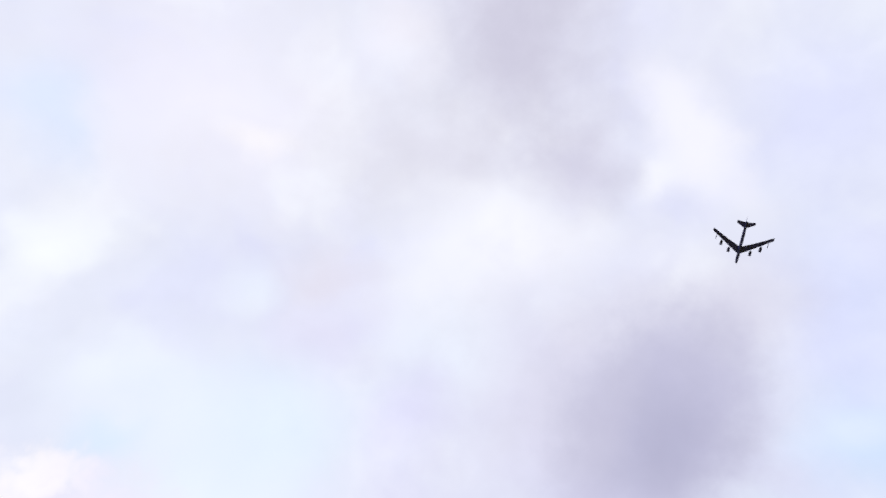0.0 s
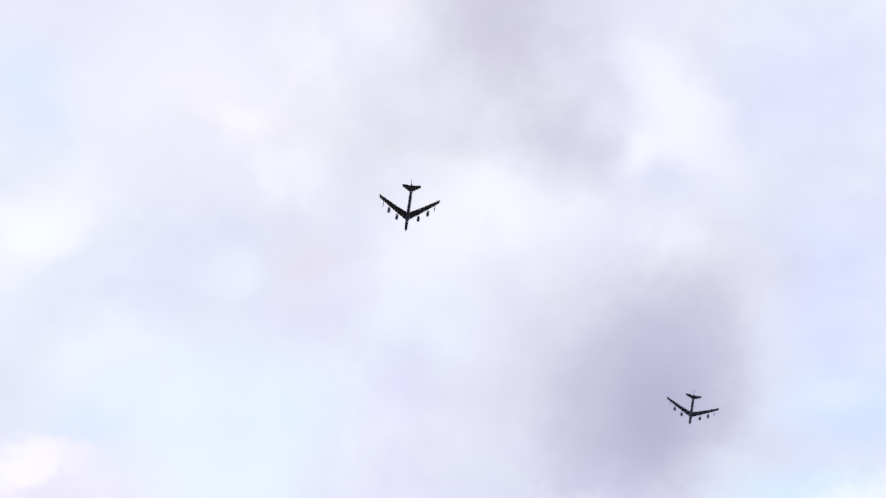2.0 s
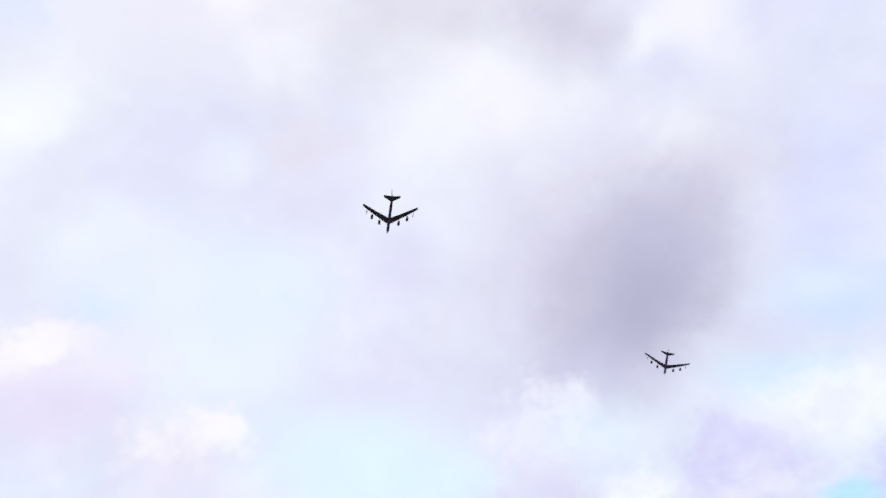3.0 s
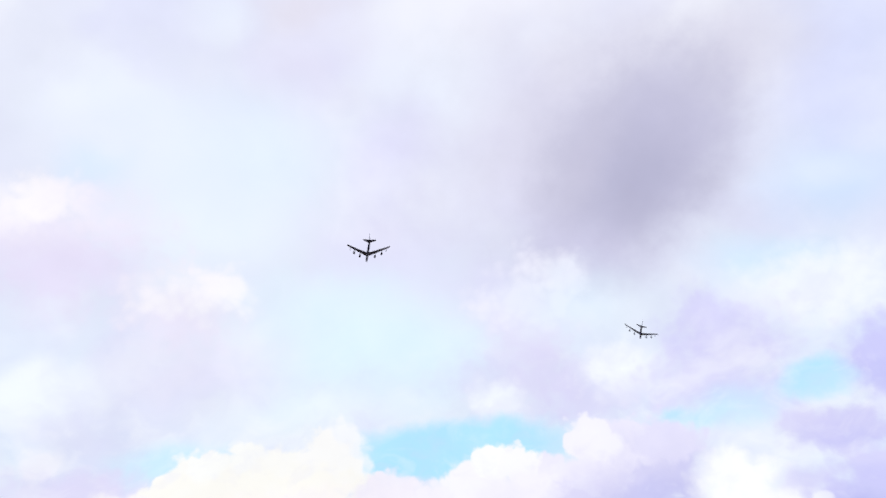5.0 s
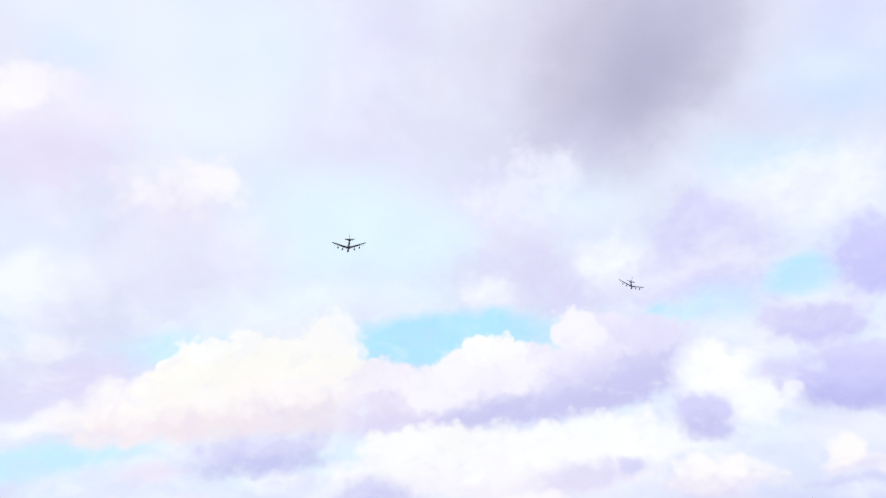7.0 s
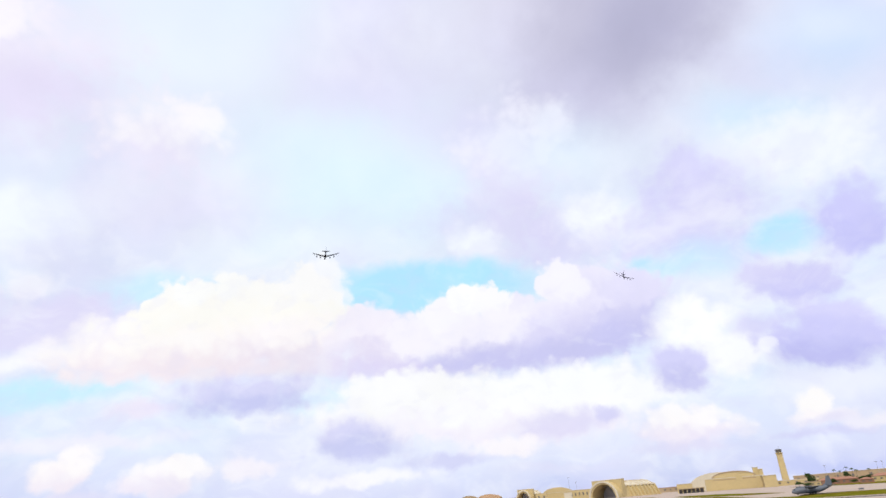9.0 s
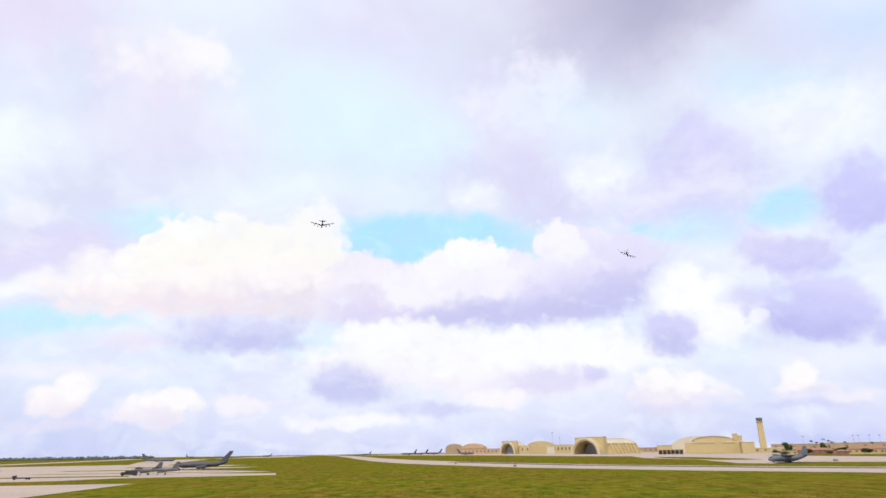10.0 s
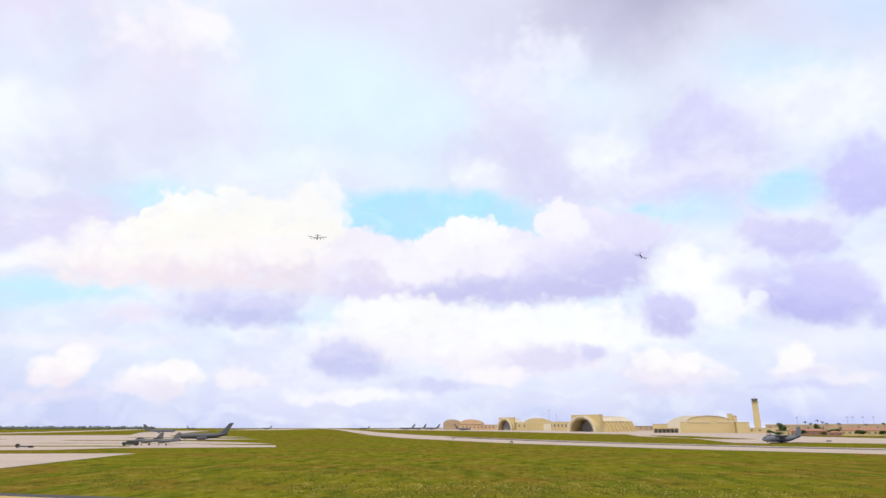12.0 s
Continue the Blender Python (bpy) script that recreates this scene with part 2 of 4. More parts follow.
    puff(-19.3, 18.3, 1.98, 1.96, 6, (251, 250, 248), 1, 0.2, LUMP)
    puff(-16.5, 17.8, 2.92, 2.24, 5, (251, 249, 246), 1, 0.25, LUMP)
    puff(-12.7, 18.1, 2.75, 3.14, 3, (251, 249, 248), 1, 0.25, LUMP)
    puff(-19.3, 15.6, 9.25, 3.05, 5, (252, 249, 243), 1, 0.4, LUMP, (254, 248, 243))
    puff(-24.2, 13.5, 8.75, 2.14, 6, (254, 249, 247), 0.95, 0.7, LUMP, (246, 234, 240))
    puff(-14.7, 14.2, 5.97, 2.61, 3, (252, 246, 247), 0.9, 0.75, LUMP, (236, 225, 238))
    puff(-18.5, 12.2, 9.77, 1.08, 4, (242, 230, 238), 0.7, 0.9, SOFT)
    # the cumulus bank with the lilac base
    puff(4.7, 13.4, 12.44, 2.48, -1, (224, 219, 245), 0.95, 0.85, LUMP, (212, 208, 241))
    puff(-6.4, 14.0, 4.38, 2.83, 1, (243, 236, 248), 0.95, 0.6, LUMP, (230, 222, 243))
    puff(-7.3, 16.0, 2.67, 1.75, 2, (246, 240, 250), 0.95, 0.35, LUMP)
    puff(-3.0, 14.3, 3.62, 2.07, 0, (249, 245, 252), 0.9, 0.5, LUMP)
    puff(16.0, 15.4, 4.48, 3.50, -5, (228, 224, 250), 1, 0.5, LUMP, (208, 206, 242))
    puff(13.9, 17.3, 3.40, 2.42, -5, (238, 234, 252), 1, 0.3, LUMP)
    puff(11.0, 17.8, 2.24, 2.35, -4, (247, 244, 254), 1, 0.25, LUMP)
    puff(17.4, 16.8, 2.82, 1.99, -6, (230, 226, 250), 0.9, 0.5, LUMP)
    puff(7.9, 14.9, 6.01, 2.37, -2, (240, 236, 252), 1, 0.35, LUMP, (222, 218, 246))
    puff(0.5, 16.1, 2.90, 2.08, -1, (251, 248, 254), 1, 0.3, LUMP)
    puff(2.2, 17.7, 1.86, 1.56, -1, (254, 253, 255), 1, 0.22, LUMP)
    puff(4.3, 17.0, 1.65, 1.66, -2, (252, 250, 255), 1, 0.22, LUMP)
    puff(3.7, 14.8, 4.87, 1.86, -1, (248, 244, 253), 0.9, 0.6, LUMP)
    puff(12.6, 13.9, 5.82, 2.13, 5, (222, 218, 247), 0.8, 0.9500000000000001, LUMP)
    puff(14.0, 12.8, 5.74, 1.81, 5, (204, 202, 241), 0.95, 0.9500000000000001, LUMP, (198, 197, 238))
    puff(5.2, 11.9, 9.52, 1.33, 1, (203, 201, 240), 0.95, 1.0, LUMP)
    puff(-6.4, 11.7, 5.14, 1.23, -4, (222, 214, 243), 0.8, 1.0, LUMP)
    puff(-11.6, 12.8, 3.52, 1.11, 2, (236, 228, 242), 0.6, 0.9, SOFT)
    # white bank below it, small lilac clouds and the low rows over the horizon
    puff(-1.1, 7.9, 12.14, 3.15, -0, (251, 250, 250), 1, 0.62, LUMP, (248, 244, 252))
    puff(-4.3, 9.9, 5.65, 1.73, 0, (251, 250, 250), 0.95, 0.52, LUMP)
    puff(12.7, 8.6, 8.90, 2.39, -2, (253, 253, 255), 0.95, 0.5700000000000001, LUMP)
    puff(6.0, 6.6, 10.28, 2.10, -1, (253, 252, 255), 0.9, 0.87, LUMP, (246, 240, 250))
    puff(21.8, 12.9, 3.30, 2.42, -6, (254, 254, 255), 0.95, 0.72, LUMP)
    puff(24.2, 10.3, 3.78, 2.27, -5, (253, 253, 255), 0.95, 0.82, LUMP)
    puff(31.7, 6.1, 6.54, 2.08, -4, (241, 243, 254), 0.8, 0.8, SOFT)
    puff(-18.1, 10.3, 6.01, 1.47, 3, (216, 214, 246), 0.9, 0.8999999999999999, LUMP, (203, 204, 241))
    puff(-17.3, 9.2, 5.05, 0.78, 2, (200, 202, 240), 0.9, 1.1, LUMP)
    puff(-26.3, 9.1, 2.33, 0.92, 4, (240, 229, 247), 0.7, 0.92, LUMP)
    puff(20.0, 9.6, 2.61, 1.74, -4, (214, 212, 248), 1, 0.8, LUMP, (204, 203, 242))
    puff(20.5, 8.1, 2.31, 0.86, -3, (203, 202, 242), 0.9, 1.0, LUMP)
    puff(28.8, 15.4, 2.47, 1.84, -9, (220, 216, 249), 0.9, 0.8999999999999999, LUMP, (208, 205, 246))
    puff(31.2, 14.6, 2.65, 2.16, -9, (212, 209, 247), 0.95, 0.8999999999999999, LUMP, (204, 202, 246))
    puff(32.6, 11.2, 3.92, 1.50, -17, (216, 213, 249), 0.95, 0.75, LUMP, (206, 204, 247))
    puff(27.0, 11.7, 2.44, 1.11, -6, (214, 211, 247), 0.8, 1.0, LUMP)
    puff(31.6, 9.6, 4.67, 1.50, -10, (206, 204, 247), 0.95, 0.8, LUMP, (196, 195, 243))
    puff(31.0, 8.6, 4.01, 0.80, -8, (193, 192, 241), 0.9, 1.0, LUMP)
    puff(27.0, 10.0, 0.62, 0.60, -5, (250, 250, 255), 0.7, 0.62, LUMP)
    puff(36.3, 18.5, 2.59, 2.55, -14, (206, 204, 248), 0.9, 0.8999999999999999, LUMP, (198, 197, 246))
    puff(-9.3, 6.4, 3.75, 1.49, 7, (216, 215, 246), 0.95, 0.8500000000000001, LUMP, (202, 204, 240))
    puff(-8.0, 5.2, 4.01, 1.08, 0, (203, 205, 241), 0.95, 1.0, LUMP)
    puff(-0.6, 3.7, 4.03, 0.69, -0, (210, 211, 243), 0.85, 1.0, LUMP)
    puff(9.5, 6.0, 4.65, 1.08, 4, (224, 219, 246), 0.8, 1.0, LUMP)
    puff(13.5, 6.5, 1.06, 0.68, -2, (212, 210, 245), 0.8, 1.0, LUMP)
    puff(30.1, 0.7, 9.06, 1.60, -1, (196, 203, 245), 0.9, 1, VEIL)
    puff(-29.9, 0.9, 15.16, 0.92, 0, (208, 214, 247), 0.6, 1, VEIL)
    puff(-25.0, 6.0, 6.58, 0.73, 2, (230, 239, 255), 0.7, 0.9, SOFT)
    puff(-31.1, 6.5, 7.66, 0.69, 3, (244, 240, 252), 0.7, 1.0, LUMP)
    puff(-31.4, 4.4, 2.27, 1.45, 2, (255, 249, 249), 0.95, 0.62, LUMP, (246, 236, 245))
    puff(-30.0, 5.5, 1.39, 0.96, 3, (255, 250, 250), 0.9, 0.5700000000000001, LUMP)
    puff(-24.7, 3.6, 3.06, 1.26, 1, (254, 249, 250), 0.95, 0.62, LUMP, (242, 234, 246))
    puff(-22.7, 4.4, 1.57, 0.82, 1, (255, 251, 251), 0.9, 0.5700000000000001, LUMP)
    puff(-17.5, 4.1, 2.56, 0.85, 1, (250, 244, 250), 0.85, 0.72, LUMP)
    puff(-31.6, 2.5, 4.17, 0.50, 1, (230, 226, 246), 0.75, 1.1, LUMP)
    puff(-8.1, 2.7, 5.46, 0.67, -0, (252, 250, 254), 0.85, 0.82, LUMP)
    puff(4.4, 4.4, 3.00, 0.89, -1, (254, 248, 250), 0.85, 0.72, LUMP)
    puff(19.6, 4.5, 4.58, 1.60, -2, (254, 249, 250), 0.95, 0.67, LUMP, (240, 232, 246))
    puff(18.2, 5.6, 2.00, 1.05, -2, (255, 251, 251), 0.9, 0.5700000000000001, LUMP)
    puff(21.6, 5.6, 1.74, 0.93, -3, (255, 251, 251), 0.9, 0.5700000000000001, LUMP)
    puff(18.8, 3.0, 5.23, 0.51, -1, (224, 221, 245), 0.75, 1.1, LUMP)
    puff(29.3, 5.2, 1.46, 1.14, -3, (255, 251, 249), 0.95, 0.5700000000000001, LUMP)
    puff(29.9, 4.1, 2.46, 0.78, -3, (252, 246, 249), 0.9, 0.72, LUMP, (234, 229, 246))
    puff(32.4, 3.5, 2.12, 0.59, -3, (246, 242, 250), 0.8, 0.82, LUMP)
    puff(29.3, 3.1, 3.52, 0.39, -2, (212, 211, 244), 0.75, 1.1, LUMP)
    puff(9.8, 2.4, 5.72, 0.48, -1, (226, 226, 248), 0.6, 1.2, LUMP)
    puff.torn(24.0, 4.0, 0.16, 0.14, 1.8, 0.5)
    puff.finish()


clouds()

# ---- materials ----
def material(name, colour, rough=0.6, metal=0.0, spot=None, scale=1.0, amount=0.5, fine=6.0, bump=0.15, gloss=0.5, object_tint=0.0):
    """A painted or natural surface: two colours mixed by broad stains and by fine grain, with a little relief."""
    mat = bpy.data.materials.new(name)
    mat.use_nodes = True
    n = Nodes(mat.node_tree)
    at = n.add("ShaderNodeTexCoord").outputs["Object"]
    broad, grain = n.noise(at, scale, 5), n.noise(at, scale * fine, 4, 0.65)
    spot = spot or tuple(v * 0.72 for v in colour)
    k = n.math("MULTIPLY", n.add("ShaderNodeMapRange", ins={0: broad, 1: 0.35, 2: 0.68, 3: 0.0, 4: 1.0}).outputs[0], amount)
    c = n.mix(k, (*colour, 1), (*spot, 1))
    g = n.add("ShaderNodeMapRange", ins={0: grain, 1: 0.3, 2: 0.7, 3: 0.88, 4: 1.1}).outputs[0]
    c = n.mix(1.0, c, n.add("ShaderNodeCombineColor", ins={0: g, 1: g, 2: g}).outputs[0], "MULTIPLY")
    if object_tint:
        q = n.add("ShaderNodeObjectInfo").outputs["Random"]
        q = n.add("ShaderNodeMapRange", ins={0: q, 3: 1 - object_tint, 4: 1 + object_tint}).outputs[0]
        c = n.mix(1.0, c, n.add("ShaderNodeCombineColor", ins={0: q, 1: q, 2: q}).outputs[0], "MULTIPLY")
    r = n.add("ShaderNodeMapRange", ins={0: grain, 1: 0.3, 2: 0.7, 3: max(rough - 0.08, 0.02), 4: min(rough + 0.1, 1.0)}).outputs[0]
    b = n.add("ShaderNodeBump", ins={"Strength": bump, "Distance": 0.02, "Height": grain}).outputs[0]
    p = n.add("ShaderNodeBsdfPrincipled", ins={"Base Color": c, "Roughness": r, "Metallic": metal, "Normal": b, "Specular IOR Level": gloss})
    n.tree.links.new(p.outputs[0], n.add("ShaderNodeOutputMaterial").inputs[0])
    return mat


def grass_material():
    mat = bpy.data.materials.new("grass")
    mat.use_nodes = True
    n = Nodes(mat.node_tree)
    at = n.add("ShaderNodeTexCoord").outputs["Object"]
    wide = n.add("ShaderNodeMapping", ins={0: at, 3: (0.6, 1.0, 1.0)}).outputs[0]
    deep = n.add("ShaderNodeMapping", ins={0: at, 3: (1.0, 0.38, 1.0)}).outputs[0]
    bands, patch, tuft, lump = n.noise(wide, 0.02, 3, 0.5), n.noise(deep, 0.09, 4, 0.55), n.noise(deep, 0.9, 6, 0.7), n.noise(deep, 0.24, 5, 0.6)
    k1 = n.add("ShaderNodeMapRange", ins={0: bands, 1: 0.45, 2: 0.57}).outputs[0]
    k2 = n.add("ShaderNodeMapRange", ins={0: patch, 1: 0.47, 2: 0.6, 4: 0.9}).outputs[0]
    k3 = n.add("ShaderNodeMapRange", ins={0: lump, 1: 0.54, 2: 0.66, 4: 0.8}).outputs[0]
    k4 = n.add("ShaderNodeMapRange", ins={0: lump, 1: 0.46, 2: 0.34, 4: 0.85}).outputs[0]
    c = n.mix(k1, (0.138, 0.129, 0.011, 1), (0.154, 0.105, 0.017, 1))
    c = n.mix(k2, c, (0.092, 0.107, 0.009, 1))
    c = n.mix(k3, c, (0.200, 0.170, 0.032, 1))
    c = n.mix(k4, c, (0.056, 0.062, 0.008, 1))
    g = n.add("ShaderNodeMapRange", ins={0: tuft, 1: 0.3, 2: 0.7, 3: 0.68, 4: 1.32}).outputs[0]
    c = n.mix(1.0, c, n.add("ShaderNodeCombineColor", ins={0: g, 1: g, 2: g}).outputs[0], "MULTIPLY")
    b = n.add("ShaderNodeBump", ins={"Strength": 0.6, "Distance": 0.2, "Height": tuft}).outputs[0]
    p = n.add("ShaderNodeBsdfPrincipled", ins={"Base Color": c, "Roughness": 1.0, "Normal": b, "Specular IOR Level": 0.0})
    n.tree.links.new(p.outputs[0], n.add("ShaderNodeOutputMaterial").inputs[0])
    return mat


def blade_material():
    """Thin blades that let light through."""
    mat = bpy.data.materials.new("grass blades")
    mat.use_nodes = True
    n = Nodes(mat.node_tree)
    at = n.add("ShaderNodeTexCoord").outputs["Object"]
    q = n.add("ShaderNodeNewGeometry").outputs["Random Per Island"]
    k = n.add("ShaderNodeMapRange", ins={0: n.noise(at, 0.1, 4), 1: 0.42, 2: 0.6}).outputs[0]
    c = n.mix(k, (0.145, 0.168, 0.014, 1), (0.235, 0.195, 0.040, 1))
    c = n.mix(n.math("MULTIPLY", q, 0.5), c, (0.30, 0.27, 0.07, 1))
    d = n.add("ShaderNodeBsdfDiffuse", ins={0: c})
    t = n.add("ShaderNodeBsdfTranslucent", ins={0: c})
    m = n.add("ShaderNodeMixShader", ins={0: 0.5, 1: d.outputs[0], 2: t.outputs[0]})
    n.tree.links.new(m.outputs[0], n.add("ShaderNodeOutputMaterial").inputs[0])
    return mat


GRASS = grass_material()
BLADES = blade_material()
BLOOM = material("flower heads", (0.62, 0.50, 0.16), 0.9, spot=(0.5, 0.38, 0.1), scale=0.5, gloss=0.0)
CONCRETE = material("concrete", (0.44, 0.365, 0.315), 0.9, spot=(0.34, 0.28, 0.24), scale=0.03, fine=18, gloss=0.0)
ASPHALT = material("asphalt", (0.10, 0.095, 0.10), 0.9, spot=(0.075, 0.07, 0.075), scale=0.03, fine=20, gloss=0.0)
YELLOW = material("road paint yellow", (0.50, 0.34, 0.08), 0.7, scale=0.6)
DARKPAINT = material("dark grey aircraft paint", (0.026, 0.028, 0.105), 0.55, spot=(0.020, 0.022, 0.085), scale=0.25, gloss=0.3)
GREYPAINT = material("mid grey aircraft paint", (0.082, 0.080, 0.092), 0.6, spot=(0.058, 0.057, 0.066), scale=0.3)
PALEPAINT = material("pale grey aircraft paint", (0.125, 0.122, 0.122), 0.55, spot=(0.08, 0.078, 0.078), scale=0.5)
DARKGREY = material("weathered dark grey aircraft paint", (0.085, 0.09, 0.11), 0.6, spot=(0.065, 0.07, 0.085), scale=0.3)
HERCPAINT = material("blue grey aircraft paint", (0.125, 0.140, 0.170), 0.6, spot=(0.085, 0.096, 0.118), scale=0.3)
METAL = material("engine metal", (0.05, 0.05, 0.056), 0.5, 0.3, scale=0.8)
RUBBER = material("tyre rubber", (0.02, 0.02, 0.022), 0.85, scale=2)
DARKGLASS = material("dark cockpit glass", (0.012, 0.014, 0.018), 0.12, scale=1, bump=0.0, gloss=0.7)
CREAM = material("cream painted concrete", (0.52, 0.405, 0.20), 0.85, spot=(0.42, 0.335, 0.18), scale=0.05, fine=12)
CREAMROOF = material("pale cream roof", (0.60, 0.54, 0.42), 0.8, spot=(0.48, 0.42, 0.32), scale=0.06, fine=12)
TERRACOTTA = material("terracotta roof", (0.33, 0.16, 0.10), 0.8, spot=(0.24, 0.11, 0.07), scale=0.12)
REDWALL = material("brown wall", (0.30, 0.15, 0.10), 0.8, scale=0.12)
TAN = material("tan wall", (0.38, 0.28, 0.17), 0.8, scale=0.06)
ROSETAN = material("rose tan painted metal", (0.50, 0.33, 0.20), 0.8, spot=(0.42, 0.27, 0.16), scale=0.06)
DOORSTEEL = material("grey hangar door steel", (0.30, 0.29, 0.30), 0.7, spot=(0.24, 0.235, 0.24), scale=0.15)
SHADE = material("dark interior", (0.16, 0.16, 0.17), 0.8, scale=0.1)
WINDOW = material("window glass", (0.11, 0.10, 0.09), 0.35, scale=1, bump=0.0, gloss=0.7)
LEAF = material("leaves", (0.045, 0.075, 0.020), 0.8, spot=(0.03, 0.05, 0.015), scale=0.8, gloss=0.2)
# aerial haze is put into this leaf colour: paler and greyer than LEAF
HAZYLEAF = material("far woods", (0.13, 0.15, 0.14), 0.9, spot=(0.10, 0.12, 0.12), scale=0.05, gloss=0.1)
BARK = material("bark", (0.14, 0.11, 0.08), 0.9, scale=2)
STEEL = material("galvanised steel", (0.35, 0.36, 0.37), 0.5, 0.6, scale=2)
TRUCKPAINT = material("dark olive vehicle paint", (0.035, 0.035, 0.03), 0.6, scale=0.8)


# ---- building blocks ----
def link(name, bm, mat, parent=None, label=""):
    me = bpy.data.meshes.new(name)
    bmesh.ops.recalc_face_normals(bm, faces=bm.faces)
    bm.to_mesh(me)
    bm.free()
    me.materials.append(mat)
    ob = new(name, me)
    if parent:
        ob.parent = parent
    if label:
        ob["label"] = label
    return ob


def part(name, bm, mat, parent, label=""):
    return link(name, bm, mat, parent, label)


def smooth(ob, angle=40):
    for p in ob.data.polygons:
        p.use_smooth = True
    ob.data.set_sharp_from_angle(angle=radians(angle))
    return ob


def box(bm, x0, x1, y0, y1, z0, z1, bevel=0.0):
    r = bmesh.ops.create_cube(bm, size=1.0)
    for v in r["verts"]:
        v.co = Vector(((x0 + x1) / 2 + v.co.x * (x1 - x0), (y0 + y1) / 2 + v.co.y * (y1 - y0), (z0 + z1) / 2 + v.co.z * (z1 - z0)))
    if bevel:
        bmesh.ops.bevel(bm, geom=list({e for v in r["verts"] for e in v.link_edges}), offset=bevel, segments=1, affect="EDGES")
    return bm


def rings(bm, loops, cap=True):
    """A skin through closed loops of equal length."""
    made = [[bm.verts.new(p) for p in loop] for loop in loops]
    for a, b in zip(made, made[1:]):
        for i in range(len(a)):
            j = (i + 1) % len(a)
            bm.faces.new((a[i], a[j], b[j], b[i]))
    if cap:
        bm.faces.new(made[0][::-1])
        bm.faces.new(made[-1])
    return bm


def hull(sections, around=16):
    """A body along y; each section is y, middle height, width, height."""
    loops = []
    for y, z, w, h in sections:
        loops.append([Vector((math.cos(a) * w / 2, y, z + math.sin(a) * h / 2)) for a in (2 * math.pi * i / around for i in range(around))])
    return rings(bmesh.new(), loops)


FOIL = ((0.0, 0.0), (0.04, 0.32), (0.18, 0.5), (0.45, 0.46), (0.75, 0.22), (1.0, 0.02), (0.75, -0.16), (0.45, -0.34), (0.18, -0.38), (0.04, -0.25))


def foil(stations, upright=False):
    """A wing or fin; each station is its leading edge (x, y, z), chord and thickness. The chord runs to -y."""
    loops = []
    for (x, y, z), chord, thick in stations:
        loops.append([Vector((x + s * thick, y - f * chord, z)) if upright else Vector((x, y - f * chord, z + s * thick)) for f, s in FOIL])
    return rings(bmesh.new(), loops)


def wheel(parent, x, y, r=0.6, w=0.4, leg=1.2):
    g = smooth(part("landing_gear", tube((x, y, r), (x, y, r + leg), 0.12), STEEL, parent))
    bm = tube((x - w / 2, y, r), (x + w / 2, y, r), r, 14)
    smooth(part("tyre", bm, RUBBER, g))


def tube(a, b, r, around=10, r2=None):
    a, b = Vector(a), Vector(b)
    d = (b - a).normalized()
    s = d.orthogonal().normalized()
    t = d.cross(s)
    def loop(c, q):
        return [c + (s * math.cos(k) + t * math.sin(k)) * q for k in (2 * math.pi * i / around for i in range(around))]
    return rings(bmesh.new(), [loop(a, r), loop(b, r if r2 is None else r2)])


def nacelle(y0, length, r, x=0.0, z=0.0):
    """An open-mouthed engine casing along y, its mouth at y0."""
    prof = ((0.06, 0.55), (0.06, 0.82), (0.0, 0.92), (0.08, 1.0), (0.35, 1.06), (0.7, 0.92), (1.0, 0.62), (1.0, 0.45), (0.9, 0.4))
    loops = [[Vector((x + math.cos(a) * r * q, y0 - f * length, z + math.sin(a) * r * q)) for a in (2 * math.pi * i / 14 for i in range(14))] for f, q in prof]
    return rings(bmesh.new(), loops)


def merged(*bms):
    out = bmesh.new()
    for b in bms:
        me = bpy.data.meshes.new("piece")
        b.to_mesh(me)
        b.free()
        out.from_mesh(me)
        bpy.data.meshes.remove(me)
    return out


def ribbon(centre, width):
    """The outline of a strip of paving along a centre line; a centre point may carry its own width."""
    pts = [Vector((p[0], p[1], 0)) for p in centre]
    left, right = [], []
    for i, p in enumerate(pts):
        d = (pts[min(i + 1, len(pts) - 1)] - pts[max(i - 1, 0)]).normalized()
        w = centre[i][2] if len(centre[i]) > 2 else width
        s = Vector((-d.y, d.x, 0)) * w / 2
        left.append((p + s)[:2])
        right.append((p - s)[:2])
    return left + right[::-1]


